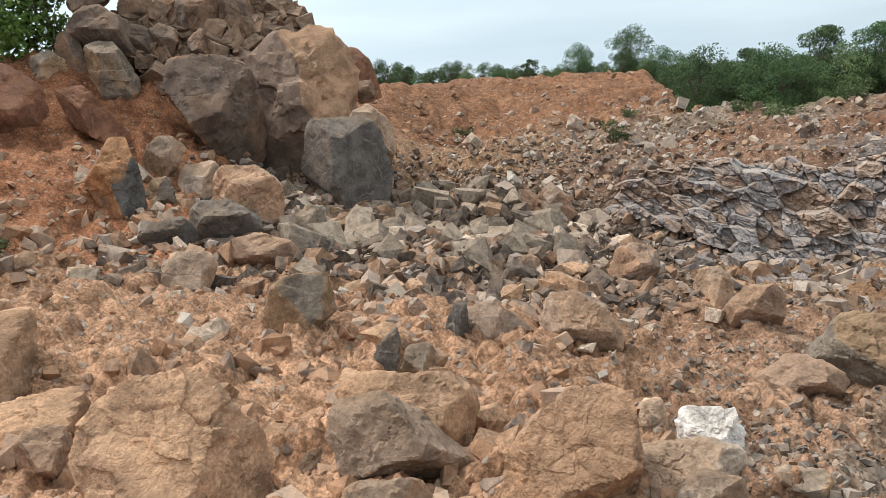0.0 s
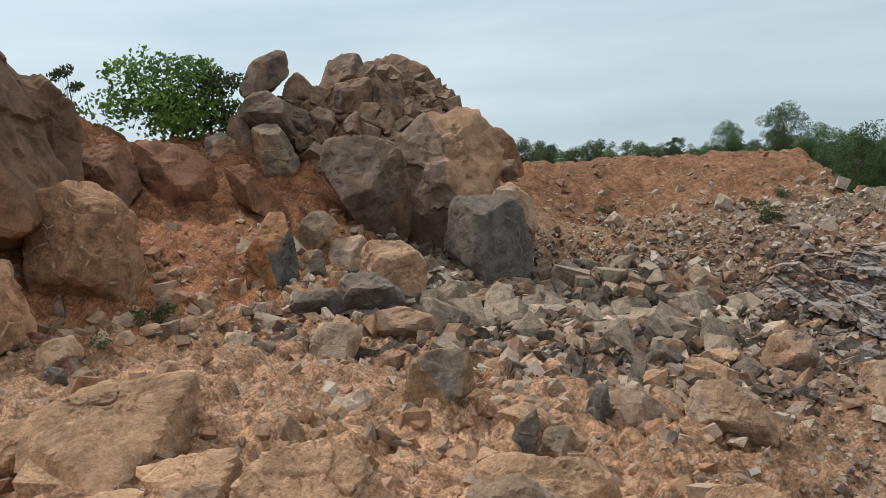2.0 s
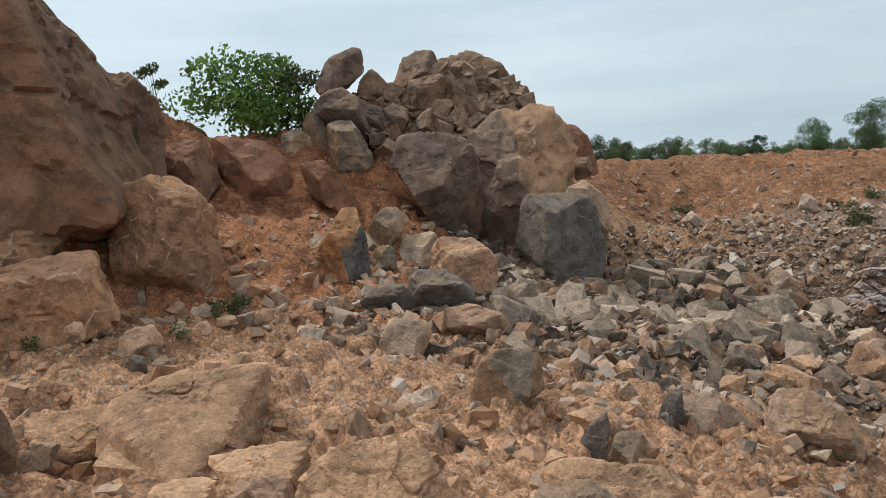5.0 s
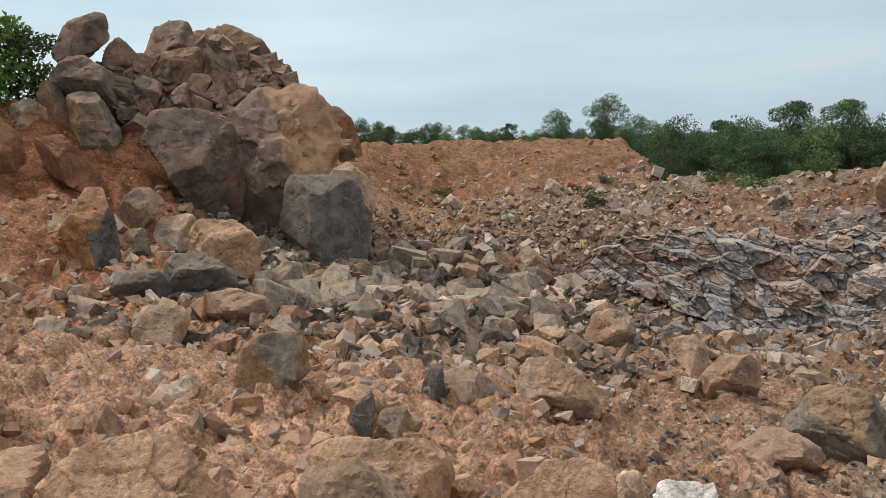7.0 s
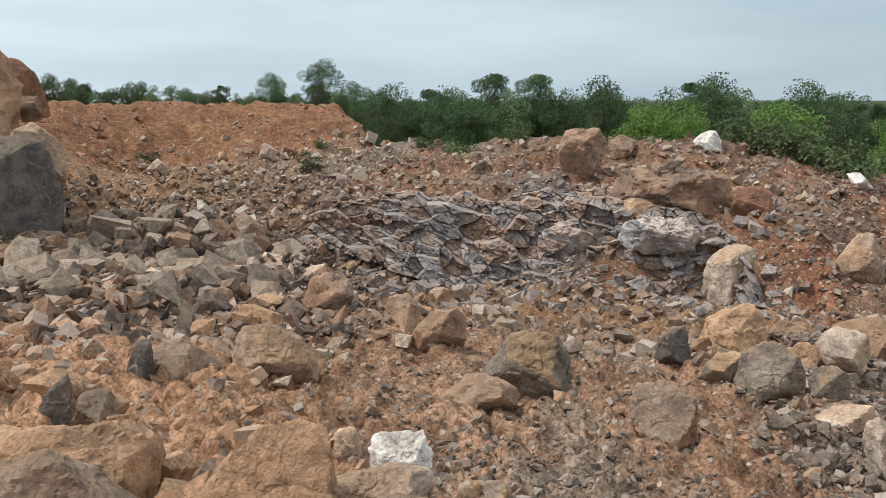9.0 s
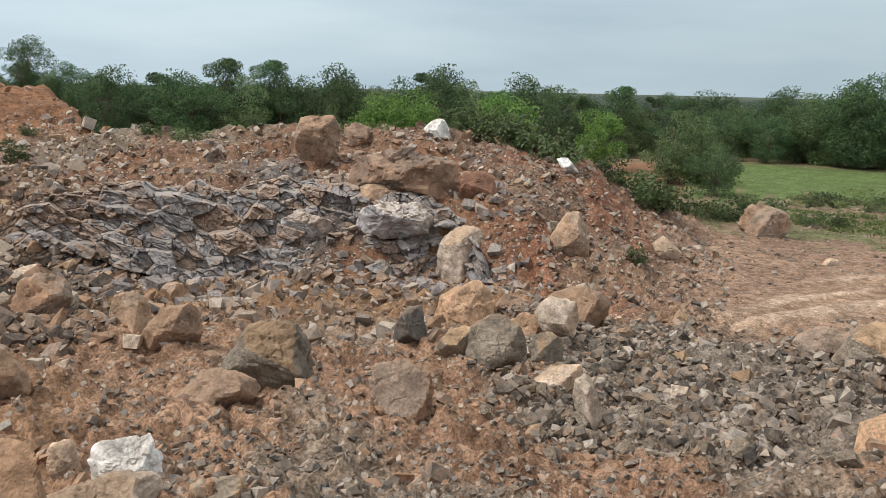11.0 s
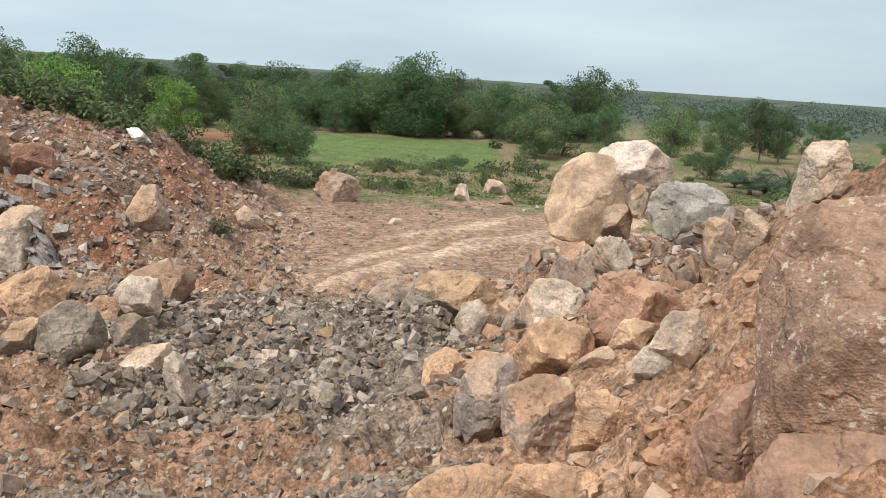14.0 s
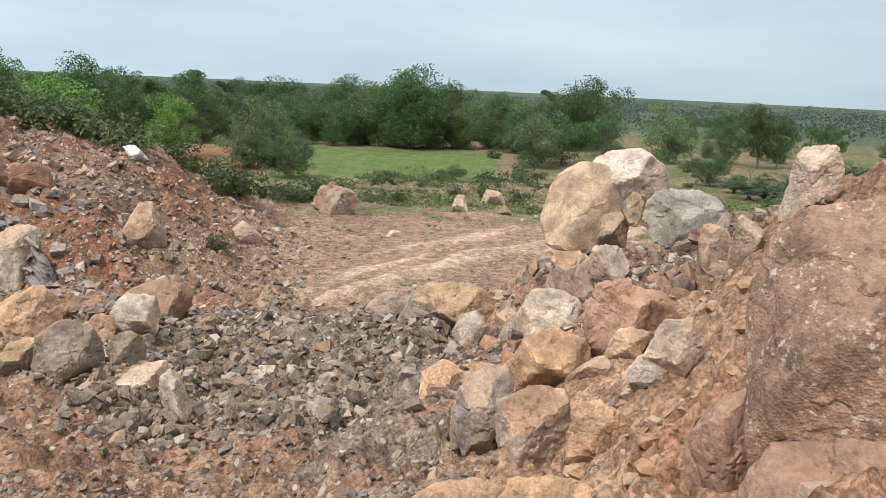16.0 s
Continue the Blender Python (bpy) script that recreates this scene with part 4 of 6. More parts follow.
boulder("boulder", "reddish boulder behind the pile", "red", (-2.20, 21.39, 3.38), 5.7, ((-169, 0.35), (-93, 0.76), (6, 0.43), (46, 0.40), (95, 0.76)), 0.8, 268)
boulder("boulder", "dark stone wedged behind the pile", "brown", (-1.84, 18.51, 2.93), 5.5, ((-174, 0.19), (-68, 0.28), (2, 0.20), (98, 0.21)), 0.3, 275)
boulder("boulder", "grey rock beside the pile", "grey", (-8.00, 16.35, 3.77), 25.8, ((-173, 0.33), (-82, 0.45), (3, 0.35), (62, 0.36), (116, 0.39)), 0.5, 282)
boulder("boulder", "grey-brown rock beside the pile", "stack", (-7.78, 16.89, 4.04), 24.5, ((-172, 0.25), (-102, 0.66), (1, 0.26), (30, 0.33), (118, 0.53)), 0.5, 289)
boulder("boulder", "wedge boulder with an orange rind and a grey broken face", "twotone", (-5.62, 13.09, 1.78), 23.1, ((-169, 0.60), (-106, 0.68), (-101, 0.68), (-11, 0.52), (12, 0.40), (71, 0.74), (145, 0.42)), 0.55, 296, level=5, edge=90, tan_side=(-0.8, -0.55, 0.1))
boulder("boulder", "orange-stained boulder with pale veins", "orange", (-3.48, 13.2, 1.33), 13.9, ((-124, 0.66), (-100, 0.70), (-22, 0.70), (27, 0.62), (56, 0.58), (102, 0.66), (150, 0.62), (177, 0.64)), 0.6, 303, level=5, edge=60, tan_side=(0, -1, 0.2))
boulder("boulder", "pale pinkish broken boulder", "pale", (-4.75, 14.89, 1.50), 17.5, ((-136, 0.50), (-96, 0.46), (-17, 0.44), (24, 0.41), (97, 0.35), (153, 0.46)), 0.5, 310)
boulder("boulder", "dark grey boulder under the orange one", "dark", (-3.64, 12.22, 1.11), 16.1, ((-162, 0.55), (-118, 0.50), (-83, 0.48), (-27, 0.62), (53, 0.36), (97, 0.43), (141, 0.51)), 0.5, 317)
boulder("boulder", "tan broken rock half sunk in the earth", "tan", (-5.42, 14.87, 2.00), 19.6, ((-171, 0.40), (-77, 0.44), (-30, 0.32), (51, 0.41), (105, 0.35), (156, 0.31)), 0.4, 324)
boulder("boulder", "grey flat rock lying among broken rubble", "grey", (-4.72, 17.46, 1.84), 14.8, ((-138, 0.35), (-90, 0.25), (44, 0.23), (106, 0.22)), 0.4, 331)
boulder("boulder", "grey rock lying loose on the ground", "grey", (-5.11, 13.64, 1.47), 20.3, ((-151, 0.27), (-74, 0.34), (4, 0.24), (96, 0.27), (141, 0.24)), 0.35, 338)
boulder("boulder", "dark grey rock half sunk in the earth", "dark", (-4.31, 11.64, 1.10), 20.1, ((-127, 0.36), (-75, 0.29), (26, 0.34), (92, 0.21), (126, 0.28)), 0.5, 345)
boulder("boulder", "rounded tan boulder lying among broken rubble", "tan", (-3.24, 9.23, 1.06), 18.9, ((-128, 0.41), (-84, 0.34), (-29, 0.31), (35, 0.33), (87, 0.27), (133, 0.28), (159, 0.31)), 0.4, 352, edge=24)
boulder("boulder", "tan-grey slab lying loose on the ground", "brown", (-2.59, 10.43, 0.99), 13.4, ((-114, 0.29), (-90, 0.31), (33, 0.35), (69, 0.22), (98, 0.26), (165, 0.52)), 0.4, 359)
boulder("boulder", "dark grey splinter of rock", "dark", (-2.11, 10.65, 0.94), 10.7, ((-168, 0.16), (-136, 0.20), (-69, 0.31), (43, 0.11), (67, 0.15)), 0.3, 366)
boulder("boulder", "grey squared block lying among broken rubble", "grey", (-1.41, 6.71, 1.32), 11.4, ((-131, 0.41), (-90, 0.30), (-59, 0.30), (-1, 0.31), (90, 0.22), (124, 0.25), (156, 0.27)), 0.4, 373, edge=90)
boulder("boulder", "brown boulder among rubble", "brown", (-1.99, 14.20, 0.59), 7.9, ((-124, 0.32), (-73, 0.28), (-2, 0.24), (78, 0.22), (139, 0.20)), 0.4, 380)
boulder("boulder", "grey boulder among rubble", "grey", (-2.53, 13.58, 0.82), 10.4, ((-138, 0.38), (-78, 0.33), (-10, 0.28), (79, 0.27), (128, 0.23)), 0.4, 387)
boulder("boulder", "tan rock at the bank's foot", "tan", (-6.51, 8.31, 1.20), 37.6, ((-157, 0.30), (-85, 0.24), (-56, 0.24), (30, 0.28), (105, 0.16), (135, 0.19)), 0.4, 394)
boulder("stone", "dark grey pointed stone", "dark", (-6.03, 7.62, 1.07), 38.0, ((-99, 0.16), (2, 0.13), (61, 0.12), (149, 0.12)), 0.2, 401, category="stone")
boulder("stone", "pale stone half sunk in the earth", "pale", (-6.14, 8.26, 0.94), 36.3, ((-121, 0.15), (-76, 0.13), (37, 0.09), (125, 0.08)), 0.2, 408, category="stone")
boulder("stone", "tan stone in a row at the bank's foot", "tan", (-7.54, 10.68, 1.17), 34.9, ((-127, 0.17), (-97, 0.15), (-28, 0.14), (39, 0.12), (97, 0.11), (149, 0.13)), 0.2, 415, level=2, group="stones along the bank", category="stone")
boulder("stone", "tan stone in a row at the bank's foot", "tan", (-6.96, 10.44, 1.16), 33.4, ((-123, 0.19), (-97, 0.17), (-31, 0.17), (43, 0.14), (95, 0.12), (146, 0.16)), 0.2, 422, level=2, group="stones along the bank", category="stone")
boulder("stone", "tan stone in a row at the bank's foot", "tan", (-6.39, 9.03, 1.18), 34.9, ((-132, 0.18), (-97, 0.17), (-25, 0.13), (34, 0.12), (99, 0.12), (153, 0.12)), 0.2, 429, level=2, group="stones along the bank", category="stone")
boulder("stone", "tan stone in a row at the bank's foot", "tan", (-6.38, 9.55, 1.08), 33.4, ((-129, 0.19), (-97, 0.17), (-27, 0.15), (37, 0.13), (98, 0.13), (151, 0.14)), 0.2, 436, level=2, group="stones along the bank", category="stone")
boulder("stone", "tan stone in a row at the bank's foot", "tan", (-6.36, 10.20, 1.01), 31.6, ((-126, 0.23), (-97, 0.20), (-29, 0.20), (41, 0.17), (96, 0.15), (148, 0.19)), 0.2, 443, level=2, group="stones along the bank", category="stone")
boulder("stone", "tan stone in a row at the bank's foot", "tan", (-5.79, 10.26, 1.10), 29.1, ((-124, 0.21), (-96, 0.18), (-30, 0.19), (43, 0.15), (96, 0.14), (147, 0.17)), 0.2, 450, level=2, group="stones along the bank", category="stone")
boulder("stone", "tan stone in a row at the bank's foot", "tan", (-7.64, 9.09, 1.18), 39.7, ((-128, 0.17), (-98, 0.15), (-29, 0.14), (39, 0.12), (95, 0.11), (148, 0.13)), 0.2, 457, level=2, group="stones along the bank", category="stone")
boulder("stone", "tan stone in a row at the bank's foot", "tan", (-7.66, 8.57, 1.28), 41.4, ((-132, 0.20), (-99, 0.18), (-26, 0.15), (34, 0.13), (98, 0.14), (152, 0.14)), 0.2, 464, level=2, group="stones along the bank", category="stone")
boulder("stone", "tan stone in a row at the bank's foot", "tan", (-7.96, 7.82, 1.10), 45.1, ((-123, 0.15), (-100, 0.13), (-37, 0.14), (45, 0.10), (90, 0.09), (141, 0.13)), 0.2, 471, level=2, group="stones along the bank", category="stone")
boulder("stone", "tan stone in a row at the bank's foot", "tan", (-4.18, 6.86, 1.37), 30.8, ((-120, 0.14), (-97, 0.12), (-35, 0.13), (47, 0.10), (93, 0.08), (142, 0.12)), 0.2, 478, level=2, group="stones along the bank", category="stone")
boulder("stone", "tan stone in a row at the bank's foot", "tan", (-7.31, 7.58, 1.00), 43.6, ((-125, 0.14), (-100, 0.12), (-35, 0.13), (43, 0.09), (91, 0.08), (143, 0.12)), 0.2, 485, level=2, group="stones along the bank", category="stone")
boulder("stone", "tan stone in a row at the bank's foot", "tan", (-5.00, 10.08, 0.94), 26.0, ((-119, 0.16), (-96, 0.14), (-35, 0.16), (49, 0.12), (94, 0.10), (142, 0.15)), 0.2, 492, level=2, group="stones along the bank", category="stone")
boulder("rock_slab", "large flat slab of sandy rock lying on the heap", "sandy", (-3.38, 4.75, 1.61), 34.9, ((-179, 0.62), (-113, 0.47), (-98, 0.44), (-38, 0.60), (-17, 0.58), (76, 0.34), (89, 0.31), (125, 0.50)), 0.75, 499, level=5, edge=90, lean=52, category="rock slab")
boulder("rock_slab", "sandy slab tilted on the heap", "sandy", (-4.28, 4.71, 1.36), 42.1, ((-150, 0.31), (-117, 0.36), (-69, 0.43), (10, 0.32), (82, 0.29), (101, 0.27)), 0.5, 506, level=5, edge=90, lean=48, category="rock slab")
boulder("boulder", "brown rock beside the slab", "brown", (-4.51, 4.10, 1.52), 47.0, ((-124, 0.33), (-79, 0.35), (-10, 0.19), (20, 0.18), (56, 0.25), (163, 0.17)), 0.4, 513)
boulder("stone", "brown stone lying among broken rubble", "brown", (-4.38, 4.39, 1.28), 44.5, ((-97, 0.16), (-16, 0.15), (77, 0.12), (141, 0.13)), 0.3, 520, category="stone")
boulder("boulder", "tan stone at the heap's edge", "tan", (-4.14, 3.67, 1.32), 47.5, ((-119, 0.22), (-46, 0.20), (18, 0.13), (70, 0.14), (168, 0.11)), 0.3, 527)
boulder("boulder", "sandy block with a flat top", "sandy", (-2.73, 3.73, 1.37), 35.3, ((-178, 0.21), (-102, 0.25), (-17, 0.21), (3, 0.21), (78, 0.17), (140, 0.23)), 0.3, 534, edge=90, lean=65)
boulder("rock_slab", "flat sandy slab lying among broken rubble", "sandy", (-2.59, 4.37, 1.34), 30.2, ((-151, 0.27), (-104, 0.24), (-31, 0.31), (22, 0.31), (84, 0.16), (110, 0.26)), 0.4, 541, edge=90, lean=60, category="rock slab")
boulder("boulder", "brown block at the slab's edge", "brown", (-2.36, 4.03, 1.26), 29.4, ((-174, 0.16), (-108, 0.23), (-29, 0.16), (19, 0.16), (75, 0.17), (141, 0.17)), 0.3, 548)
boulder("boulder", "broad sandy boulder with a gritty weathered top", "sandy", (-1.45, 3.61, 1.45), 22.4, ((-158, 0.46), (-107, 0.57), (-77, 0.64), (-16, 0.51), (22, 0.41), (75, 0.50), (96, 0.50), (130, 0.51), (153, 0.49)), 0.55, 555, level=6, edge=90, lean=42)
boulder("boulder", "tan boulder with an undercut front", "tan", (-0.44, 3.85, 1.30), 5.5, ((-160, 0.28), (-106, 0.31), (-90, 0.31), (-71, 0.37), (48, 0.19), (51, 0.20), (105, 0.32), (159, 0.33)), 0.5, 562, level=5, edge=90)
boulder("boulder", "brown earthy hump of rock", "sandy", (-0.33, 4.33, 1.27), 4.8, ((-146, 0.33), (-120, 0.32), (-84, 0.37), (-15, 0.42), (44, 0.31), (80, 0.22), (121, 0.37)), 0.6, 569, level=5, edge=16)
boulder("boulder", "large tan boulder with a crusty face", "sandy", (0.45, 3.28, 1.46), -8.4, ((-95, 0.51), (-46, 0.35), (-37, 0.34), (-6, 0.30), (39, 0.44), (101, 0.36), (136, 0.23), (140, 0.23), (179, 0.31)), 0.55, 576, level=6, edge=90, lean=35)
boulder("boulder", "pale tan angular slab lying among broken rubble", "pale", (0.97, 3.40, 1.27), -15.8, ((-164, 0.27), (-94, 0.27), (-57, 0.26), (-20, 0.26), (72, 0.21), (115, 0.17), (153, 0.20)), 0.4, 583, level=5, edge=90)
boulder("stone", "bright white quartz block with dark specks", "white", (1.36, 4.02, 1.14), -17.0, ((-172, 0.20), (-128, 0.20), (-90, 0.22), (-20, 0.15), (28, 0.15), (74, 0.19), (132, 0.21)), 0.3, 590, level=5, edge=90, rough=1.5, lean=50, category="stone")
boulder("stone", "pale cream stone half sunk in the earth", "pale", (1.06, 4.21, 1.17), -14.4, ((-157, 0.09), (-57, 0.15), (14, 0.08), (99, 0.11), (166, 0.08)), 0.2, 597, category="stone")
boulder("stone", "pale grey rock lying among broken rubble", "pale", (1.01, 3.07, 1.31), -18.6, ((-160, 0.18), (-76, 0.19), (-23, 0.14), (35, 0.18), (101, 0.14), (140, 0.12)), 0.3, 604, edge=90, category="stone")
boulder("stone", "grey rock lying loose on the ground", "grey", (1.48, 3.29, 1.20), -24.8, ((-163, 0.18), (-79, 0.17), (-42, 0.18), (35, 0.17), (94, 0.13), (138, 0.12)), 0.3, 611, category="stone")
boulder("stone", "tan rock half buried", "tan", (-0.42, 3.39, 1.19), 7.0, ((-169, 0.24), (-98, 0.19), (-41, 0.28), (29, 0.21), (83, 0.14), (132, 0.20)), 0.3, 618, category="stone")
boulder("stone", "tan rock half buried", "tan", (-1.28, 3.65, 1.05), 19.4, ((-105, 0.15), (-24, 0.13), (48, 0.10), (118, 0.12), (179, 0.13)), 0.2, 625, category="stone")
boulder("stone", "brown stone lying loose on the ground", "brown", (-0.86, 4.06, 1.09), 12.0, ((-135, 0.12), (-80, 0.13), (7, 0.07), (89, 0.08), (144, 0.08)), 0.2, 632, category="stone")
boulder("boulder", "tan-grey boulder with a long flat top", "tan", (1.07, 6.85, 0.89), -9.3, ((-169, 0.35), (-109, 0.32), (-96, 0.34), (-37, 0.51), (28, 0.29), (62, 0.23), (94, 0.32), (167, 0.35)), 0.6, 639, level=5, edge=90)
boulder("boulder", "dark broken face of a split rock", "dark", (-0.02, 6.62, 1.05), 0.3, ((-117, 0.20), (-2, 0.08), (97, 0.17), (155, 0.09)), 0.25, 646, edge=90)
boulder("boulder", "orange-tan split rock lying loose on the ground", "orange", (0.29, 6.81, 0.95), -3.1, ((-95, 0.22), (-65, 0.28), (56, 0.16), (89, 0.19), (175, 0.25)), 0.4, 653, edge=90)
boulder("boulder", "grey split slab standing on edge", "dark", (-0.59, 5.91, 1.04), 5.8, ((-116, 0.23), (-14, 0.08), (48, 0.22), (134, 0.10), (156, 0.10)), 0.25, 660, edge=90)
boulder("stone", "grey split slab lying among broken rubble", "grey", (-0.36, 5.84, 1.01), 3.4, ((-79, 0.16), (-61, 0.15), (21, 0.15), (104, 0.10), (159, 0.11)), 0.25, 667, edge=90, category="stone")
boulder("boulder", "orange-streaked tan boulder lying loose on the ground", "orange", (2.58, 10.91, 0.32), -13.3, ((-134, 0.40), (-87, 0.42), (-5, 0.35), (48, 0.33), (103, 0.31), (167, 0.39)), 0.5, 674)
boulder("boulder", "orange-brown rock on the scree", "orange", (2.29, 17.15, 0.19), -7.8, ((-170, 0.41), (-118, 0.42), (-65, 0.59), (29, 0.29), (42, 0.29), (140, 0.41)), 0.5, 681)
boulder("boulder", "white upright stone on the scree", "pale", (4.03, 24.90, 1.32), -9.2, ((-112, 0.32), (6, 0.21), (56, 0.24), (163, 0.23)), 0.25, 688)
boulder("boulder", "pale stone on the scree", "pale", (0.71, 23.01, 1.18), -1.8, ((-122, 0.25), (-44, 0.29), (43, 0.18), (133, 0.19)), 0.25, 695)
boulder("boulder", "brown boulder half sunk in the earth", "brown", (1.07, 11.41, 0.26), -5.4, ((-139, 0.25), (-93, 0.25), (5, 0.19), (68, 0.18), (140, 0.20)), 0.4, 702)
boulder("stone", "grey boulder lying among broken rubble", "grey", (0.41, 10.98, 0.33), -2.1, ((-147, 0.19), (-86, 0.21), (6, 0.19), (78, 0.15), (141, 0.19)), 0.4, 709, category="stone")
boulder("stone", "grey slab lying loose on the ground", "grey", (-0.07, 10.65, 0.55), 0.4, ((-134, 0.22), (-88, 0.17), (8, 0.18), (76, 0.12), (132, 0.15)), 0.4, 716, category="stone")
boulder("boulder", "rounded tan boulder at the foot of the face", "tan", (3.12, 9.26, 0.44), -18.7, ((-145, 0.24), (-82, 0.27), (-6, 0.24), (46, 0.21), (110, 0.22), (162, 0.22)), 0.5, 723)
boulder("boulder", "brown boulder at the foot of the face", "brown", (3.32, 8.37, 0.42), -21.7, ((-131, 0.38), (-80, 0.30), (-17, 0.31), (37, 0.29), (98, 0.24), (141, 0.25)), 0.5, 730)
boulder("boulder", "orange stone lying loose on the ground", "orange", (4.90, 12.52, -0.35), -21.4, ((-161, 0.19), (-82, 0.24), (-4, 0.18), (67, 0.18), (134, 0.17)), 0.3, 737)
boulder("boulder", "large grey-brown boulder with a mottled face", "grey", (3.65, 6.78, 0.38), -28.4, ((-154, 0.48), (-111, 0.51), (-95, 0.52), (-24, 0.42), (18, 0.43), (65, 0.43), (116, 0.42), (144, 0.39)), 0.6, 744, level=5, edge=50)
boulder("boulder", "brown earthy rock lying among broken rubble", "brown", (2.86, 6.23, 0.45), -24.9, ((-129, 0.35), (-89, 0.25), (-24, 0.33), (65, 0.21), (130, 0.24)), 0.4, 751)
boulder("boulder", "orange-tan boulder with rusty streaks", "orange", (4.27, 5.39, 0.41), -38.8, ((-168, 0.31), (-107, 0.32), (-92, 0.36), (7, 0.28), (68, 0.26), (102, 0.29), (158, 0.34)), 0.45, 758, level=5, edge=90)
boulder("boulder", "dark grey-brown rock half sunk in the earth", "dark", (6.35, 7.92, -0.03), -38.9, ((-109, 0.35), (-54, 0.29), (10, 0.20), (99, 0.26), (154, 0.17)), 0.35, 765)
boulder("boulder", "large beige boulder lying among broken rubble", "sandy", (7.85, 8.47, -0.16), -43.0, ((-125, 0.59), (-67, 0.40), (-5, 0.44), (49, 0.44), (122, 0.30), (158, 0.38)), 0.5, 772, level=5)
boulder("boulder", "large grey boulder with a tan patch", "grey", (6.70, 6.65, -0.02), -45.6, ((-148, 0.41), (-90, 0.44), (-37, 0.37), (21, 0.38), (61, 0.36), (128, 0.35), (163, 0.36)), 0.5, 779, level=5, edge=50)
boulder("stone", "brown stone half sunk in the earth", "brown", (8.59, 8.18, -0.18), -46.1, ((-98, 0.17), (-8, 0.24), (72, 0.13), (142, 0.20)), 0.3, 786, category="stone")
boulder("boulder", "brown boulder lying among broken rubble", "brown", (9.37, 7.43, -0.14), -51.3, ((-130, 0.37), (-76, 0.40), (-24, 0.40), (67, 0.26), (116, 0.32)), 0.45, 793)
boulder("boulder", "pale grey boulder lying loose on the ground", "pale", (8.12, 6.86, 0.00), -49.5, ((-152, 0.28), (-96, 0.40), (-25, 0.29), (12, 0.30), (85, 0.29), (129, 0.30)), 0.35, 800)
boulder("boulder", "grey boulder half sunk in the earth", "grey", (6.94, 6.00, 0.04), -48.7, ((-151, 0.20), (-81, 0.28), (-2, 0.19), (67, 0.21), (131, 0.20)), 0.3, 807)
boulder("boulder", "pale pointed slab lying among broken rubble", "pale", (6.38, 5.40, -0.03), -49.3, ((-88, 0.25), (-47, 0.20), (27, 0.36), (112, 0.12), (137, 0.15)), 0.3, 814, edge=90)
boulder("boulder", "pale splinter of rock", "pale", (5.96, 4.60, 0.11), -52.0, ((-158, 0.13), (-126, 0.25), (-27, 0.23), (21, 0.11), (41, 0.15), (163, 0.17)), 0.25, 821, edge=90)
boulder("boulder", "grey stone half sunk in the earth", "grey", (6.50, 7.14, -0.10), -41.7, ((-96, 0.26), (2, 0.21), (92, 0.22), (150, 0.20)), 0.3, 828)
boulder("boulder", "beige stone lying among broken rubble", "sandy", (7.92, 7.28, -0.22), -46.9, ((-111, 0.32), (-82, 0.24), (-6, 0.35), (76, 0.22), (127, 0.21)), 0.3, 835)
boulder("boulder", "white-grey boulder on the scree", "pale", (10.08, 11.11, 0.01), -42.0, ((-129, 0.72), (-64, 0.54), (-38, 0.44), (-1, 0.45), (107, 0.40), (129, 0.32), (166, 0.38)), 0.5, 842, level=5)
boulder("boulder", "tan angular boulder on the scree", "tan", (11.59, 9.59, 0.37), -50.0, ((-126, 0.47), (-53, 0.54), (14, 0.29), (84, 0.46), (149, 0.32)), 0.5, 849)
boulder("boulder", "pale stones on the slope", "pale", (14.78, 9.59, -0.31), -57.0, ((-129, 0.27), (-53, 0.34), (51, 0.18), (138, 0.26)), 0.3, 856)
boulder("boulder", "rounded brown boulder on the rim", "brown", (9.61, 15.57, 1.89), -31.4, ((-168, 0.53), (-134, 0.66), (-69, 0.70), (-13, 0.52), (35, 0.56), (93, 0.51), (140, 0.59)), 0.6, 863, level=5, edge=24)
boulder("boulder", "brown boulder on the rim", "brown", (11.56, 16.84, 1.82), -34.2, ((-151, 0.33), (-86, 0.37), (-12, 0.32), (64, 0.30), (133, 0.29)), 0.4, 870)
boulder("boulder", "white angular rock on the rim", "white", (13.10, 15.49, 2.02), -40.0, ((-102, 0.34), (-75, 0.30), (27, 0.29), (103, 0.26), (139, 0.23)), 0.4, 877, edge=90)
boulder("stone", "white slab on the slope", "white", (14.53, 12.32, 1.31), -49.6, ((-149, 0.15), (-90, 0.20), (40, 0.13), (92, 0.16)), 0.3, 884, category="stone")
boulder("boulder", "brown ledge of rock under the rim", "stack", (10.04, 12.85, 1.30), -37.6, ((-161, 1.23), (-93, 0.52), (5, 1.13), (66, 0.61), (95, 0.48), (126, 0.76)), 0.8, 891, level=5, rough=2.4)
boulder("boulder", "tan ledge of rock under the rim", "tan", (9.84, 12.91, 1.03), -36.9, ((-111, 0.48), (-89, 0.31), (-12, 0.71), (70, 0.30), (120, 0.35)), 0.6, 898)
boulder("boulder", "red-brown ledge of rock", "red", (10.98, 11.63, 1.16), -43.3, ((-88, 0.36), (18, 0.36), (81, 0.29), (174, 0.35)), 0.6, 905)
boulder("boulder", "pale grey outcrop of bedded rock", "outcrop", (9.30, 12.10, 0.52), -37.1, ((-117, 0.50), (-93, 0.42), (-34, 0.62), (26, 0.66), (85, 0.34), (106, 0.38), (157, 0.72)), 0.7, 912, level=5, edge=90, rough=2.2)
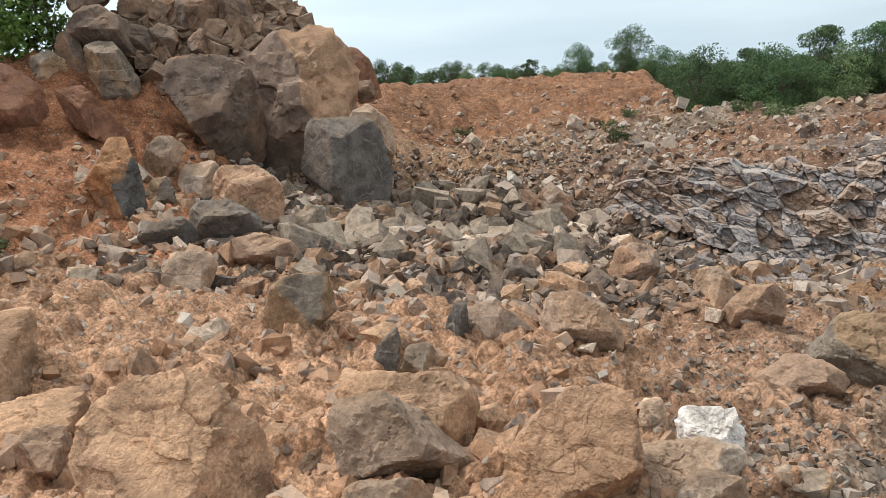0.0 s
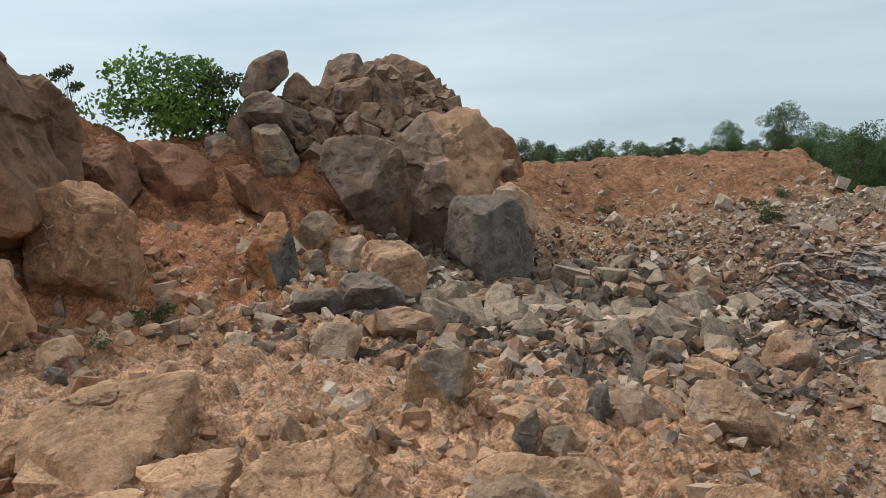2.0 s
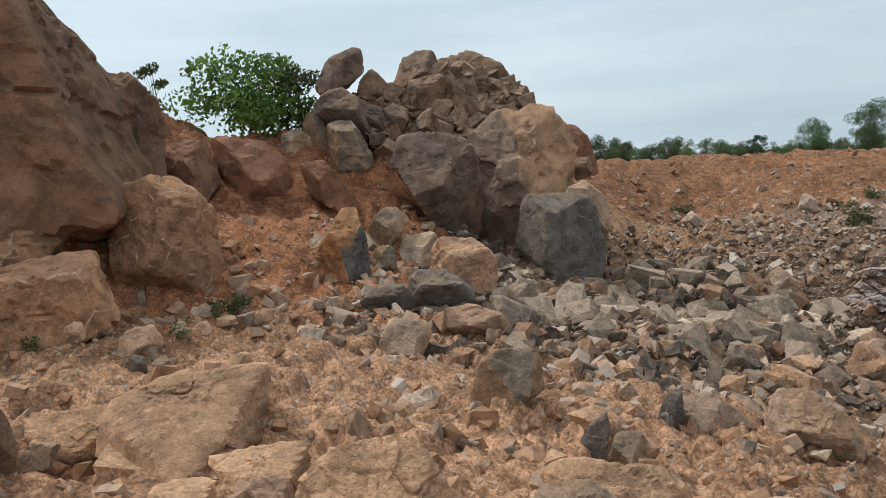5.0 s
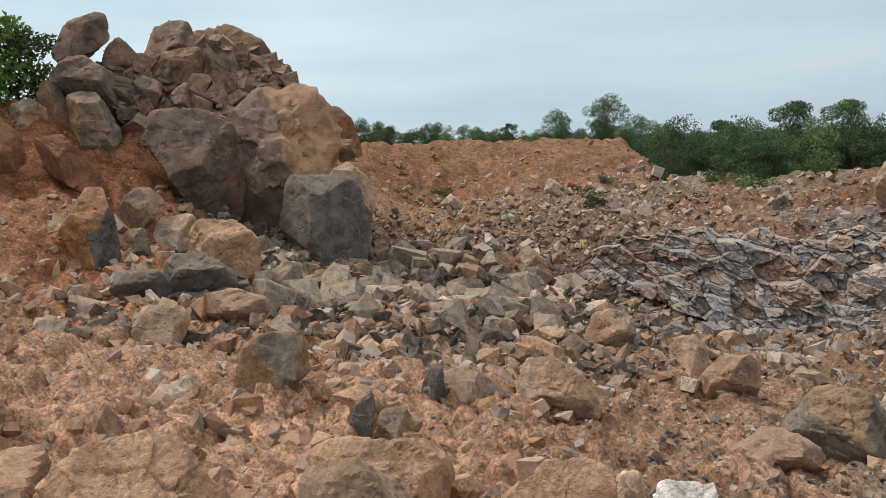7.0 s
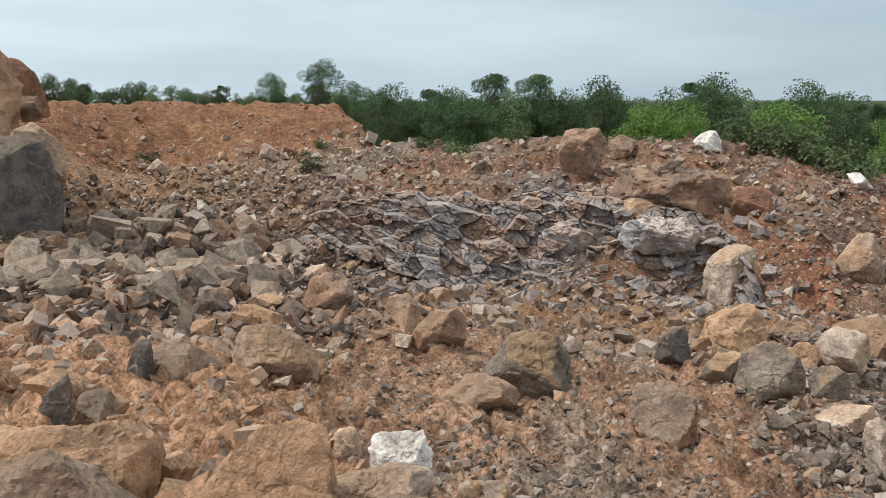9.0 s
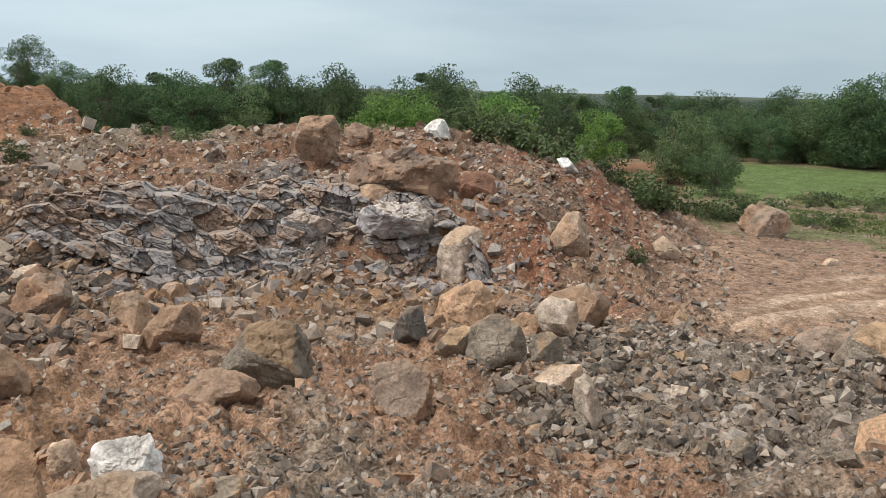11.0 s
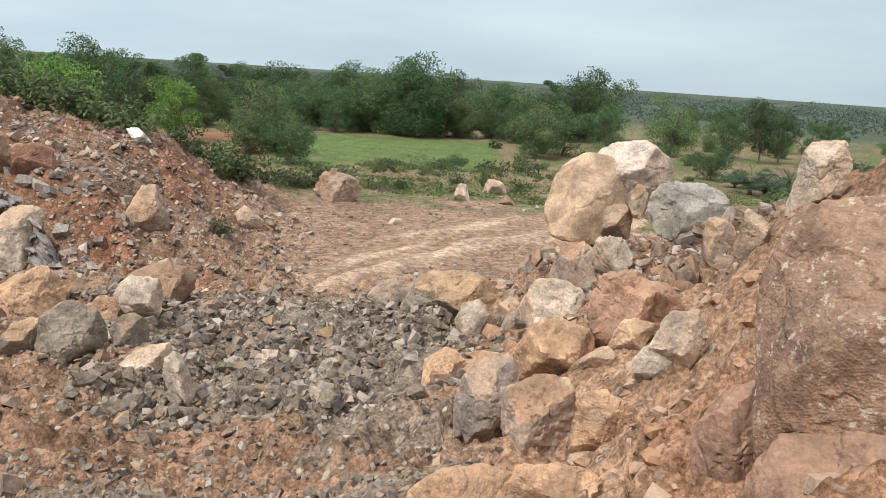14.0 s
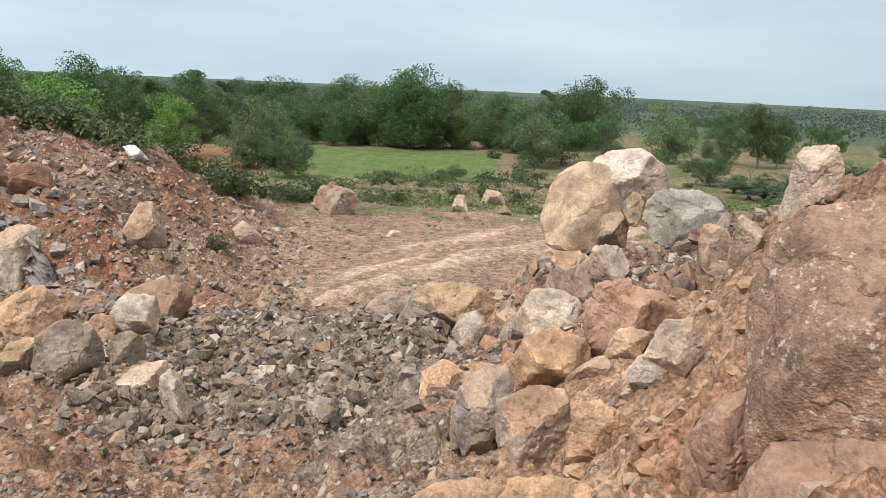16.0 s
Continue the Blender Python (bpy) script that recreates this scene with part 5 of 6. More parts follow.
boulder("boulder", "grey outcrop of bedded rock", "outcrop", (8.05, 13.55, 0.35), -30.5, ((-150, 0.42), (-89, 0.30), (-8, 0.55), (66, 0.24), (117, 0.30)), 0.6, 919, level=5, edge=90, rough=2.2)
boulder("boulder", "orange boulder beside the track", "orange", (21.14, 10.59, -0.45), -63.4, ((-135, 0.63), (-92, 0.57), (-44, 0.69), (21, 0.66), (65, 0.45), (95, 0.45), (152, 0.64)), 0.8, 954)
boulder("boulder", "pale stone by the field edge", "pale", (24.30, 7.63, -0.70), -72.4, ((-99, 0.35), (15, 0.20), (93, 0.32), (169, 0.22)), 0.4, 961)
boulder("boulder", "orange stone by the field edge", "orange", (27.47, 7.38, -0.90), -74.7, ((-92, 0.33), (19, 0.35), (87, 0.29), (158, 0.35)), 0.4, 968)
boulder("boulder", "orange stone by the field edge", "orange", (24.74, 6.25, -0.93), -75.6, ((-85, 0.20), (46, 0.17), (144, 0.17)), 0.4, 975)
boulder("stone", "pale stone on the track's edge", "pale", (18.54, 7.56, -0.75), -67.5, ((-97, 0.15), (-19, 0.16), (68, 0.11), (140, 0.13)), 0.2, 982, level=2, category="stone")
boulder("boulder", "big rounded peach-coloured boulder on the heap", "peach", (11.18, 1.58, 1.56), -81.4, ((-148, 0.66), (-92, 0.66), (-49, 0.66), (8, 0.60), (40, 0.74), (79, 0.66), (127, 0.56), (176, 0.60)), 0.75, 989, level=5, edge=22, rough=0.5, tan_side=(0, -1, 0))
boulder("boulder", "pinkish cream block leaning on the big boulder", "cream", (11.45, 1.00, 1.92), -84.1, ((-117, 0.52), (-85, 0.56), (-19, 0.56), (30, 0.50), (62, 0.45), (95, 0.46), (154, 0.58)), 0.75, 996, level=5, edge=60, rough=0.7)
boulder("boulder", "tan broken rock under the big boulder", "tan", (10.84, 1.14, 1.32), -83.5, ((-122, 0.39), (-72, 0.31), (-5, 0.23), (82, 0.27), (157, 0.20)), 0.4, 1003)
boulder("boulder", "smooth grey boulder on the heap", "smoothgrey", (10.30, 0.22, 1.70), -88.6, ((-153, 0.48), (-96, 0.45), (-69, 0.41), (-60, 0.44), (39, 0.45), (66, 0.36), (102, 0.33), (156, 0.45)), 0.6, 1010, level=5, edge=34)
boulder("boulder", "grey stone half sunk in the earth", "grey", (10.67, 0.87, 1.67), -84.9, ((-149, 0.16), (-92, 0.26), (-8, 0.12), (53, 0.18), (146, 0.13)), 0.25, 1017)
boulder("boulder", "pale upright rock on the heap", "pale", (6.86, -0.83, 2.60), -96.4, ((-88, 0.40), (-47, 0.25), (-36, 0.16), (14, 0.24), (92, 0.26), (132, 0.21), (165, 0.16), (173, 0.17)), 0.4, 1024, level=5, edge=90)
boulder("boulder", "tan upright stone lying loose on the ground", "tan", (8.50, -0.18, 1.68), -90.9, ((-175, 0.15), (-125, 0.28), (-73, 0.28), (-4, 0.17), (60, 0.18), (123, 0.23)), 0.3, 1031)
boulder("boulder", "grey-tan upright stone half sunk in the earth", "tan", (6.81, -0.41, 2.03), -92.7, ((-117, 0.24), (-61, 0.24), (9, 0.13), (56, 0.15), (171, 0.12)), 0.3, 1038)
boulder("stone", "small tan stone lying among broken rubble", "tan", (8.15, -0.27, 1.49), -91.4, ((-109, 0.12), (-36, 0.05), (53, 0.08), (141, 0.05)), 0.12, 1045, category="stone")
boulder("boulder", "massive rusty boulder with a pitted face", "pitted", (3.67, -0.79, 2.25), -102.4, ((-168, 0.51), (-165, 0.52), (-82, 0.79), (-66, 0.72), (-20, 0.57), (14, 0.56), (62, 0.62), (101, 0.60), (115, 0.62), (135, 0.62), (167, 0.58)), 0.62, 1052, level=6, edge=34, rough=0.5)
boulder("boulder", "rusty broken rock below the massive boulder", "redsoft", (3.69, -0.28, 1.58), -93.6, ((-168, 0.19), (-43, 0.30), (-33, 0.17), (15, 0.21), (37, 0.27), (133, 0.21), (154, 0.18)), 0.3, 1059, level=5, edge=90)
boulder("boulder", "reddish rock face at the heap's foot", "redsoft", (3.21, -0.74, 1.69), -102.7, ((-168, 0.48), (-72, 0.35), (-61, 0.35), (14, 0.47), (110, 0.24), (146, 0.34)), 0.35, 1066, level=5, edge=34)
boulder("boulder", "reddish brown block with a sharp edge", "redsoft", (6.49, 0.50, 1.38), -85.4, ((-160, 0.35), (-68, 0.34), (-63, 0.33), (-57, 0.34), (32, 0.40), (70, 0.28), (99, 0.29), (163, 0.31)), 0.5, 1073, level=5, edge=90)
boulder("stone", "pale cream stone half sunk in the earth", "pale", (5.25, 0.17, 1.35), -87.4, ((-155, 0.16), (-93, 0.18), (-40, 0.17), (49, 0.14), (110, 0.12), (147, 0.12)), 0.2, 1080, category="stone")
boulder("boulder", "pale tan stone lying among broken rubble", "pale", (5.23, 0.01, 1.59), -88.9, ((-111, 0.22), (-27, 0.16), (19, 0.16), (106, 0.16), (158, 0.15)), 0.25, 1087)
boulder("stone", "tan stone lying loose on the ground", "tan", (6.19, 0.40, 1.23), -85.6, ((-108, 0.22), (-59, 0.19), (-15, 0.14), (91, 0.13), (159, 0.13)), 0.3, 1094, category="stone")
boulder("boulder", "large orange-tan block half sunk in the earth", "orange", (4.65, 0.81, 1.07), -79.0, ((-165, 0.26), (-87, 0.37), (-39, 0.33), (9, 0.24), (96, 0.28), (119, 0.26), (167, 0.24)), 0.3, 1101, level=5, edge=90)
boulder("boulder", "tan block lying among broken rubble", "sandy", (4.46, 0.40, 1.21), -83.8, ((-127, 0.26), (-57, 0.25), (8, 0.18), (63, 0.18), (112, 0.20), (175, 0.16)), 0.3, 1108, level=5, edge=90)
boulder("boulder", "grey-pink broken boulder lying loose on the ground", "pinkgrey", (5.70, 1.47, 0.64), -74.9, ((-165, 0.29), (-85, 0.55), (-18, 0.19), (-18, 0.19), (31, 0.39), (119, 0.32), (165, 0.21)), 0.35, 1115, level=5)
boulder("boulder", "tan earthy rock half sunk in the earth", "sandy", (6.24, 1.07, 0.98), -79.8, ((-160, 0.33), (-66, 0.30), (-48, 0.29), (35, 0.35), (92, 0.25), (150, 0.23)), 0.4, 1122)
boulder("stone", "tan stone lying among broken rubble", "tan", (6.08, 0.66, 1.00), -82.9, ((-91, 0.16), (-56, 0.12), (51, 0.15), (131, 0.06)), 0.2, 1129, category="stone")
boulder("boulder", "pale pinkish rock lying loose on the ground", "pale", (8.07, 1.39, 0.82), -79.5, ((-121, 0.38), (-79, 0.34), (2, 0.33), (59, 0.28), (107, 0.29), (153, 0.30)), 0.35, 1136)
boulder("stone", "pale stone half sunk in the earth", "pale", (8.15, 1.83, 0.54), -76.8, ((-125, 0.16), (-32, 0.11), (41, 0.09), (156, 0.09)), 0.15, 1143, category="stone")
boulder("boulder", "orange rock under the big boulder", "orange", (8.68, 1.33, 1.15), -80.7, ((-122, 0.35), (-51, 0.34), (16, 0.23), (105, 0.25), (172, 0.23)), 0.4, 1150)
boulder("boulder", "pale rock under the big boulder", "pale", (9.26, 1.00, 1.19), -83.4, ((-151, 0.22), (-50, 0.26), (29, 0.23), (96, 0.21), (157, 0.21)), 0.3, 1157)
boulder("boulder", "large grey boulder with an orange top", "grey", (9.90, 3.09, 0.18), -72.1, ((-119, 0.59), (-80, 0.45), (-33, 0.57), (46, 0.54), (79, 0.37), (125, 0.43), (148, 0.53)), 0.55, 1164, level=5)
boulder("boulder", "pale angular stone lying among broken rubble", "pale", (8.71, 2.48, 0.27), -73.7, ((-149, 0.24), (-49, 0.25), (-44, 0.25), (44, 0.24), (115, 0.21), (159, 0.18)), 0.25, 1171, edge=90)
boulder("boulder", "orange-stained stone lying loose on the ground", "orange", (10.69, 4.31, -0.17), -67.5, ((-119, 0.32), (-76, 0.29), (-21, 0.26), (85, 0.21), (135, 0.23)), 0.3, 1178)
boulder("boulder", "tan rock half buried at the heap's foot", "sandy", (3.39, 0.94, 1.17), -73.2, ((-151, 0.27), (-77, 0.19), (-37, 0.25), (70, 0.20), (102, 0.14), (134, 0.16)), 0.3, 1185)
boulder("stone", "tan rock half buried", "sandy", (3.46, 0.53, 1.30), -80.2, ((-152, 0.20), (-82, 0.14), (-51, 0.15), (62, 0.16), (106, 0.08), (138, 0.12)), 0.25, 1192, category="stone")
boulder("stone", "pale rock on top of the heap", "pale", (6.24, -1.44, 2.79), -102.6, ((-116, 0.22), (-63, 0.17), (28, 0.17), (112, 0.11), (168, 0.17)), 0.3, 1199, category="stone")


# ---- loose rubble ----
def loose_stones(label, material, xyz, sizes, seed, flat, tilt):
    """The larger loose stones, each an object of its own."""
    rng = np.random.RandomState(seed)
    kinds = [mesh_object("stone", v, f, M[material], False) for v, f in stone_shapes(9, seed, 15, flat)]
    turns = rot_mats(rng, len(xyz), tilt)
    for i, (p, s) in enumerate(zip(xyz, sizes)):
        ob = kinds[i] if i < len(kinds) else new("stone", kinds[i % len(kinds)].data)
        ob.matrix_world = Matrix.Translation(p) @ Matrix([list(q) for q in turns[i]]).to_4x4() @ Matrix.Scale(s, 4)
        tagged(ob, label, "stone", "loose stones")


def rubble(name, label, material, parts, points=9, flat=0.75, tilt=28, single=None, keep=60):
    xyz = np.concatenate([p[0] for p in parts])
    sizes = np.concatenate([p[1] for p in parts])
    if single:
        big = np.argsort(-sizes / (np.hypot(xyz[:, 0], xyz[:, 1]) + 3))[:keep]
        loose_stones(single[1], single[0], xyz[big], sizes[big], len(xyz) + 1, flat, tilt)
        rest = np.setdiff1d(np.arange(len(xyz)), big)
        xyz, sizes = xyz[rest], sizes[rest]
    return heap(name, label, material, xyz, sizes, len(xyz), points, flat, tilt)


rubble("grey_rubble", "grey broken rubble below the boulder pile", "rub_grey", [
    spread(11, 4900, (-6, 15), (9.6, 17.5), (0.03, 0.20), 2.6, sink=0.2),
    spread(16, 4200, (-17, -6), (9.6, 16.5), (0.02, 0.13), 2.4, sink=0.3),
    spread(17, 60, (-16, -5), (10, 15), (0.14, 0.30), 2.0, sink=0.4),
    spread(12, 330, (-9, 12), (11.5, 18), (0.16, 0.46), 2.4, sink=0.3),
    spread(14, 2600, (-13, 6), (16, 22), (0.02, 0.14), 2.4, sink=0.35),
    spread(15, 1500, (-17, 6), (8.0, 12), (0.02, 0.16), 2.6, clump=0.5, sink=0.3),
    spread(13, 700, (10, 24), (9.5, 14.5), (0.05, 0.26), 2.8, clump=0.5)], points=11, flat=0.75, tilt=32, single=("grey", "grey angular stone in the rubble below the boulder pile"))
rubble("tan_rubble", "tan and brown broken stones on the heap", "rub_tan", [
    spread(21, 3400, (-14, 47), (3.4, 12.5), (0.010, 0.12), 4.5, "even", clump=0.6, sink=0.5),
    spread(22, 600, (-20, 12), (9, 17), (0.05, 0.28), 3.2, clump=0.6),
    spread(23, 600, (15, 46), (11, 15), (0.04, 0.22), 3.0),
    spread(24, 3800, (-62, -12), (3.2, 14), (0.008, 0.06), 3.6, "even", clump=0.6, sink=0.5),
    spread(25, 1500, (-105, -72), (3.0, 12), (0.008, 0.09), 3.8, "even", clump=0.5, sink=0.5),
    spread(30, 230, (-92, -71), (6.0, 13), (0.04, 0.24), 2.6, sink=0.55),
    spread(26, 500, (-66, -44), (12, 22), (0.015, 0.09), 2.8, off_track=True),
    spread(27, 260, (-18, 4), (22, 34), (0.05, 0.22), 2.6),
    spread(28, 260, (-14, 46), (4.0, 11), (0.05, 0.22), 2.8, "even", sink=0.62),
    spread(29, 110, (-58, -14), (4.5, 12), (0.04, 0.13), 2.6, "even", sink=0.7)], single=("sandy", "sandy angular stone lying on the sandy heap"), points=14, keep=45)
rubble("gravel_spread", "grey gravel and broken stone on the pit floor", "rub_gravel", [
    spread(31, 10500, (-76, -46), (7.0, 12), (0.02, 0.105), 2.0, clump=0.7, sink=0.3),
    spread(32, 11000, (-76, -16), (3.2, 13), (0.008, 0.05), 2.6, "even", sink=0.4),
    spread(34, 1300, (-84, -56), (12, 30), (0.02, 0.10), 2.8, off_track=True),
    spread(33, 1100, (-61, -46), (12.5, 20), (0.02, 0.11), 2.6, clump=0.5, sink=0.5)], single=("grey", "grey angular stone in the gravel on the pit floor"), points=12)
rubble("pale_rubble", "pale pinkish broken stones on the scree", "rub_pale", [
    spread(41, 300, (-19, -1), (15, 25), (0.06, 0.26), 2.8, sink=0.4),
    spread(48, 2600, (-18, 1), (15.5, 26), (0.02, 0.12), 2.4, sink=0.3),
    spread(42, 420, (-44, -14), (16.5, 22.5), (0.03, 0.16), 2.4, sink=0.45),
    spread(43, 220, (-59, -40), (9, 20), (0.03, 0.16), 2.6, sink=0.55),
    spread(44, 160, (-80, -48), (7, 12), (0.04, 0.18), 2.2),
    spread(45, 200, (12, 24), (12, 16), (0.06, 0.24), 2.4),
    spread(46, 320, (-16, 30), (6, 13), (0.03, 0.18), 2.4),
    spread(47, 420, (-12, 18), (11, 18), (0.04, 0.26), 2.6, sink=0.2)], single=("pale", "pale broken stone lying on the scree"))
rubble("ledge_stones", "broken lilac-grey blocks of the bedded rock face", "rub_face", [
    spread(51, 700, (-45, -13), (15.4, 18.0), (0.04, 0.20), 2.6),
    spread(52, 900, (-47, -11), (13.4, 15.6), (0.04, 0.20), 2.6)], 9, 0.6, 18, ("ledge", "lilac-grey block fallen from the rock face"))
rubble("rim_stones", "brown and tan broken stones below the rim and on the scree", "rub_brown", [
    spread(55, 2400, (-50, -13), (16.8, 22.5), (0.02, 0.17), 2.6, sink=0.5),
    spread(56, 3000, (-61, -43), (12.5, 21), (0.012, 0.10), 2.8, sink=0.5),
    spread(58, 1500, (-96, -79), (7.5, 11.5), (0.02, 0.13), 2.4, sink=0.3),
    spread(57, 900, (-42, -14), (10, 15), (0.03, 0.20), 2.8, sink=0.35)], 9, 0.65, 22)


def cells(pu, pw, su, sw, aspect):
    """For each point the nearest site and how far past the border to the next it lies; beds are wider than high by aspect."""
    near, gap = np.empty(len(pu), int), np.empty(len(pu))
    for i in range(0, len(pu), 4000):
        d = np.hypot((pu[i:i + 4000, None] - su[None]) / aspect, pw[i:i + 4000, None] - sw[None])
        k = np.argpartition(d, 1, axis=1)[:, :2]
        dk = np.take_along_axis(d, k, 1)
        o = np.argsort(dk, axis=1)
        near[i:i + 4000] = np.take_along_axis(k, o, 1)[:, 0]
        gap[i:i + 4000] = np.abs(dk[:, 0] - dk[:, 1])
    return near, gap


def bedded_face():
    """The quarried rock face: dipping beds of split blocks that step back as they rise, each block a piece of its own."""
    face = tagged(new("quarry_wall"), "lilac-grey bedded rock face of broken blocks in the pit wall", "rock face")
    rng = np.random.RandomState(5)
    az0, az1, z0, z1 = -10.0, -45.5, -0.85, 1.38
    na, nz = 560, 170
    A, W = np.meshgrid(np.linspace(az0, az1, na), np.linspace(0, 1, nz))
    A, W = A.ravel(), W.ravel()
    arc = np.radians(az0 - A) * 15.8
    # the top of the face sinks to both ends
    top = np.interp(A, [-45.5, -43.0, -40.0, -33.0, -24.0, -18.0, -13.0, -10.0], [0.0, 0.55, 1.15, z1, 1.30, 1.12, 0.85, 0.2]) + 0.16 * vnoise(np.stack([arc * 0.9, arc * 0, arc * 0], 1), 5)
    foot = np.interp(A, [-26, -20, -14, -10], [z0, -0.50, -0.10, 0.05])
    H = foot + (top - foot) * W
    p = np.stack([arc, H * 0, H], 1)
    # bedding: dips to the right on the left part, levels out and rises again
    dip = 0.16 * np.abs(arc - 6.0) ** 1.1 - 0.09 * vnoise(p * 0.55, 8) * 2
    wob = 0.05 * vnoise(p * (1.4, 1, 2.5), 9) + 0.02 * vnoise(p * (5, 1, 7), 10)
    bed, run = H - 0.4 * dip + wob, arc + 0.06 * vnoise(p * 2.2, 12) + 0.3 * H

    def base_r(h, az):
        return np.interp(h, [-0.9, -0.5, 0.2, 0.9, 1.4], [14.75, 15.0, 15.45, 15.9, 16.6]) + 0.9 * smooth_step(-20, -12, az) + 0.35 * smooth_step(-40, -30, az) - 0.45 * np.exp(-((az + 38.5) / 2.6) ** 2 - ((h - 0.62) / 0.42) ** 2) - 1.6 * smooth_step(-41, -45.5, az)

    r = base_r(H, A) + 0.14 * vnoise(p * 0.9, 14)
    tone = np.zeros(len(A))
    first = None
    for count, aspect, amp, step in ((280, 1.7, 0.14, 0.55), (1000, 1.4, 0.055, 0.5), (3200, 1.4, 0.02, 0.3)):
        su, sw = rng.uniform(run.min(), run.max(), count), rng.uniform(bed.min(), bed.max(), count)
        k, gap = cells(run, bed, su, sw, aspect)
        hc = sw[k] - bed + H
        lean = rng.normal(0, 0.32, count)[k] * (run - su[k]) + rng.normal(0.12, 0.25, count)[k] * (bed - sw[k])
        back = (base_r(hc, A) - base_r(H, A)) * step if first is None else 0.0
        r = r + back + rng.uniform(-amp, amp, count)[k] + lean * (0.55 if first is None else 0.35)
        r = r + 0.05 * (amp / 0.17) * np.exp(-(gap / 0.012) ** 2)
        tone = tone + rng.choice([0.0, 0.0, 0.0, 0.0, 0.2, 0.45], count)[k] * (1.0 if first is None else 0.5)
        first = k if first is None else first
    r = r + 0.012 * fbm(p * 14, 16, 3, 0.6)
    # the flank runs back into the slope
    edge = np.maximum(smooth_step(0.90, 1.0, W + 0.05 * vnoise(p * 3, 17)), np.maximum(smooth_step(-13.5, -10.0, A), smooth_step(-42.5, -45.5, A)))
    r = r + 0.75 * edge ** 2
    H = H - 0.55 * edge ** 2
    tone = np.clip(tone + 0.25 * smooth_step(-24, -14, A) + 0.55 * smooth_step(0.75, 1.0, W) * smooth_step(-0.4, 0.4, vnoise(p * 1.1, 19)), 0, 0.8)
    x, y = -r * np.sin(np.radians(A)), r * np.cos(np.radians(A))
    V = np.stack([x, y, H], 1)
    i = (np.arange(nz - 1)[:, None] * na + np.arange(na - 1)[None]).ravel()
    Q = np.stack([i, i + na, i + na + 1, i + 1], 1)[:, ::-1]
    owner = first[i]
    for c in np.unique(owner):
        q = Q[owner == c]
        if len(q) < 6:
            continue
        used, inv = np.unique(q, return_inverse=True)
        ob = mesh_object("rock_block", V[used], inv.reshape(-1, 4), M["face"], True, [("rind", "FLOAT", tone[used])])
        ob.data.set_sharp_from_angle(angle=radians(24))
        ob.parent = face


bedded_face()


def pile_stones(seed, count, centre, spreadx, spready, z0, z1, size):
    """Stones resting on the shoulder of the boulder pile."""
    rng = np.random.RandomState(seed)
    u = rng.uniform(-1, 1, count)
    w = rng.uniform(0, 1, count)
    a, r = centre
    az = np.radians(a + u * spreadx)
    d = r + spready * (w - 0.5) + 0.25 * np.abs(u)
    s = size[0] + (size[1] - size[0]) * rng.uniform(0, 1, count) ** 1.8
    z = z0 + (z1 - z0) * w * (1 - 0.35 * np.abs(u)) + rng.uniform(-0.1, 0.1, count)
    return np.stack([-d * np.sin(az), d * np.cos(az), z], 1), s


rubble("pile_rubble", "brown-grey broken stones lying on the boulder pile", "rub_stack", [
    pile_stones(61, 620, (14.5, 19.0), 5.2, 1.6, 3.4, 5.6, (0.10, 0.42)),
    pile_stones(62, 140, (20.5, 18.9), 2.6, 1.0, 3.6, 5.2, (0.12, 0.42)),
    pile_stones(63, 70, (11.0, 17.3), 2.0, 0.7, 0.9, 1.2, (0.10, 0.30))], 9)


# ---- plants ----
def tube(points, radii, sides=6):
    v, f = [], []
    for (p, q) in zip(points, radii):
        for k in range(sides):
            a = 2 * math.pi * k / sides
            v.append((p[0] + q * math.cos(a), p[1] + q * math.sin(a), p[2]))
    for i in range(len(points) - 1):
        for k in range(sides):
            k2 = (k + 1) % sides
            f.append((i * sides + k, i * sides + k2, (i + 1) * sides + k2, (i + 1) * sides + k))
    return v, f


def leaf_cards(rng, centres, spreads, count, size):
    """Small bent leaf clumps round the given centres: two triangles each, turned every way."""
    n = len(centres)
    pick = rng.randint(0, n, count)
    d = rng.normal(size=(count, 3))
    d /= np.linalg.norm(d, axis=1)[:, None]
    rad = rng.uniform(0.35, 1.0, count) ** 0.6
    c = np.asarray(centres)[pick] + d * rad[:, None] * np.asarray(spreads)[pick]
    a = rng.normal(size=(count, 3))
    a /= np.linalg.norm(a, axis=1)[:, None]
    b = np.cross(a, rng.normal(size=(count, 3)))
    b /= np.linalg.norm(b, axis=1)[:, None]
    s = size * rng.uniform(0.6, 1.3, count)[:, None]
    lift = np.cross(a, b) * s * 0.3
    v = np.stack([c - a * s, c - b * s * 0.55 + lift, c + a * s, c + b * s * 0.55 + lift], 1).reshape(-1, 3)
    f = np.arange(count * 4).reshape(-1, 4)
    return v, f


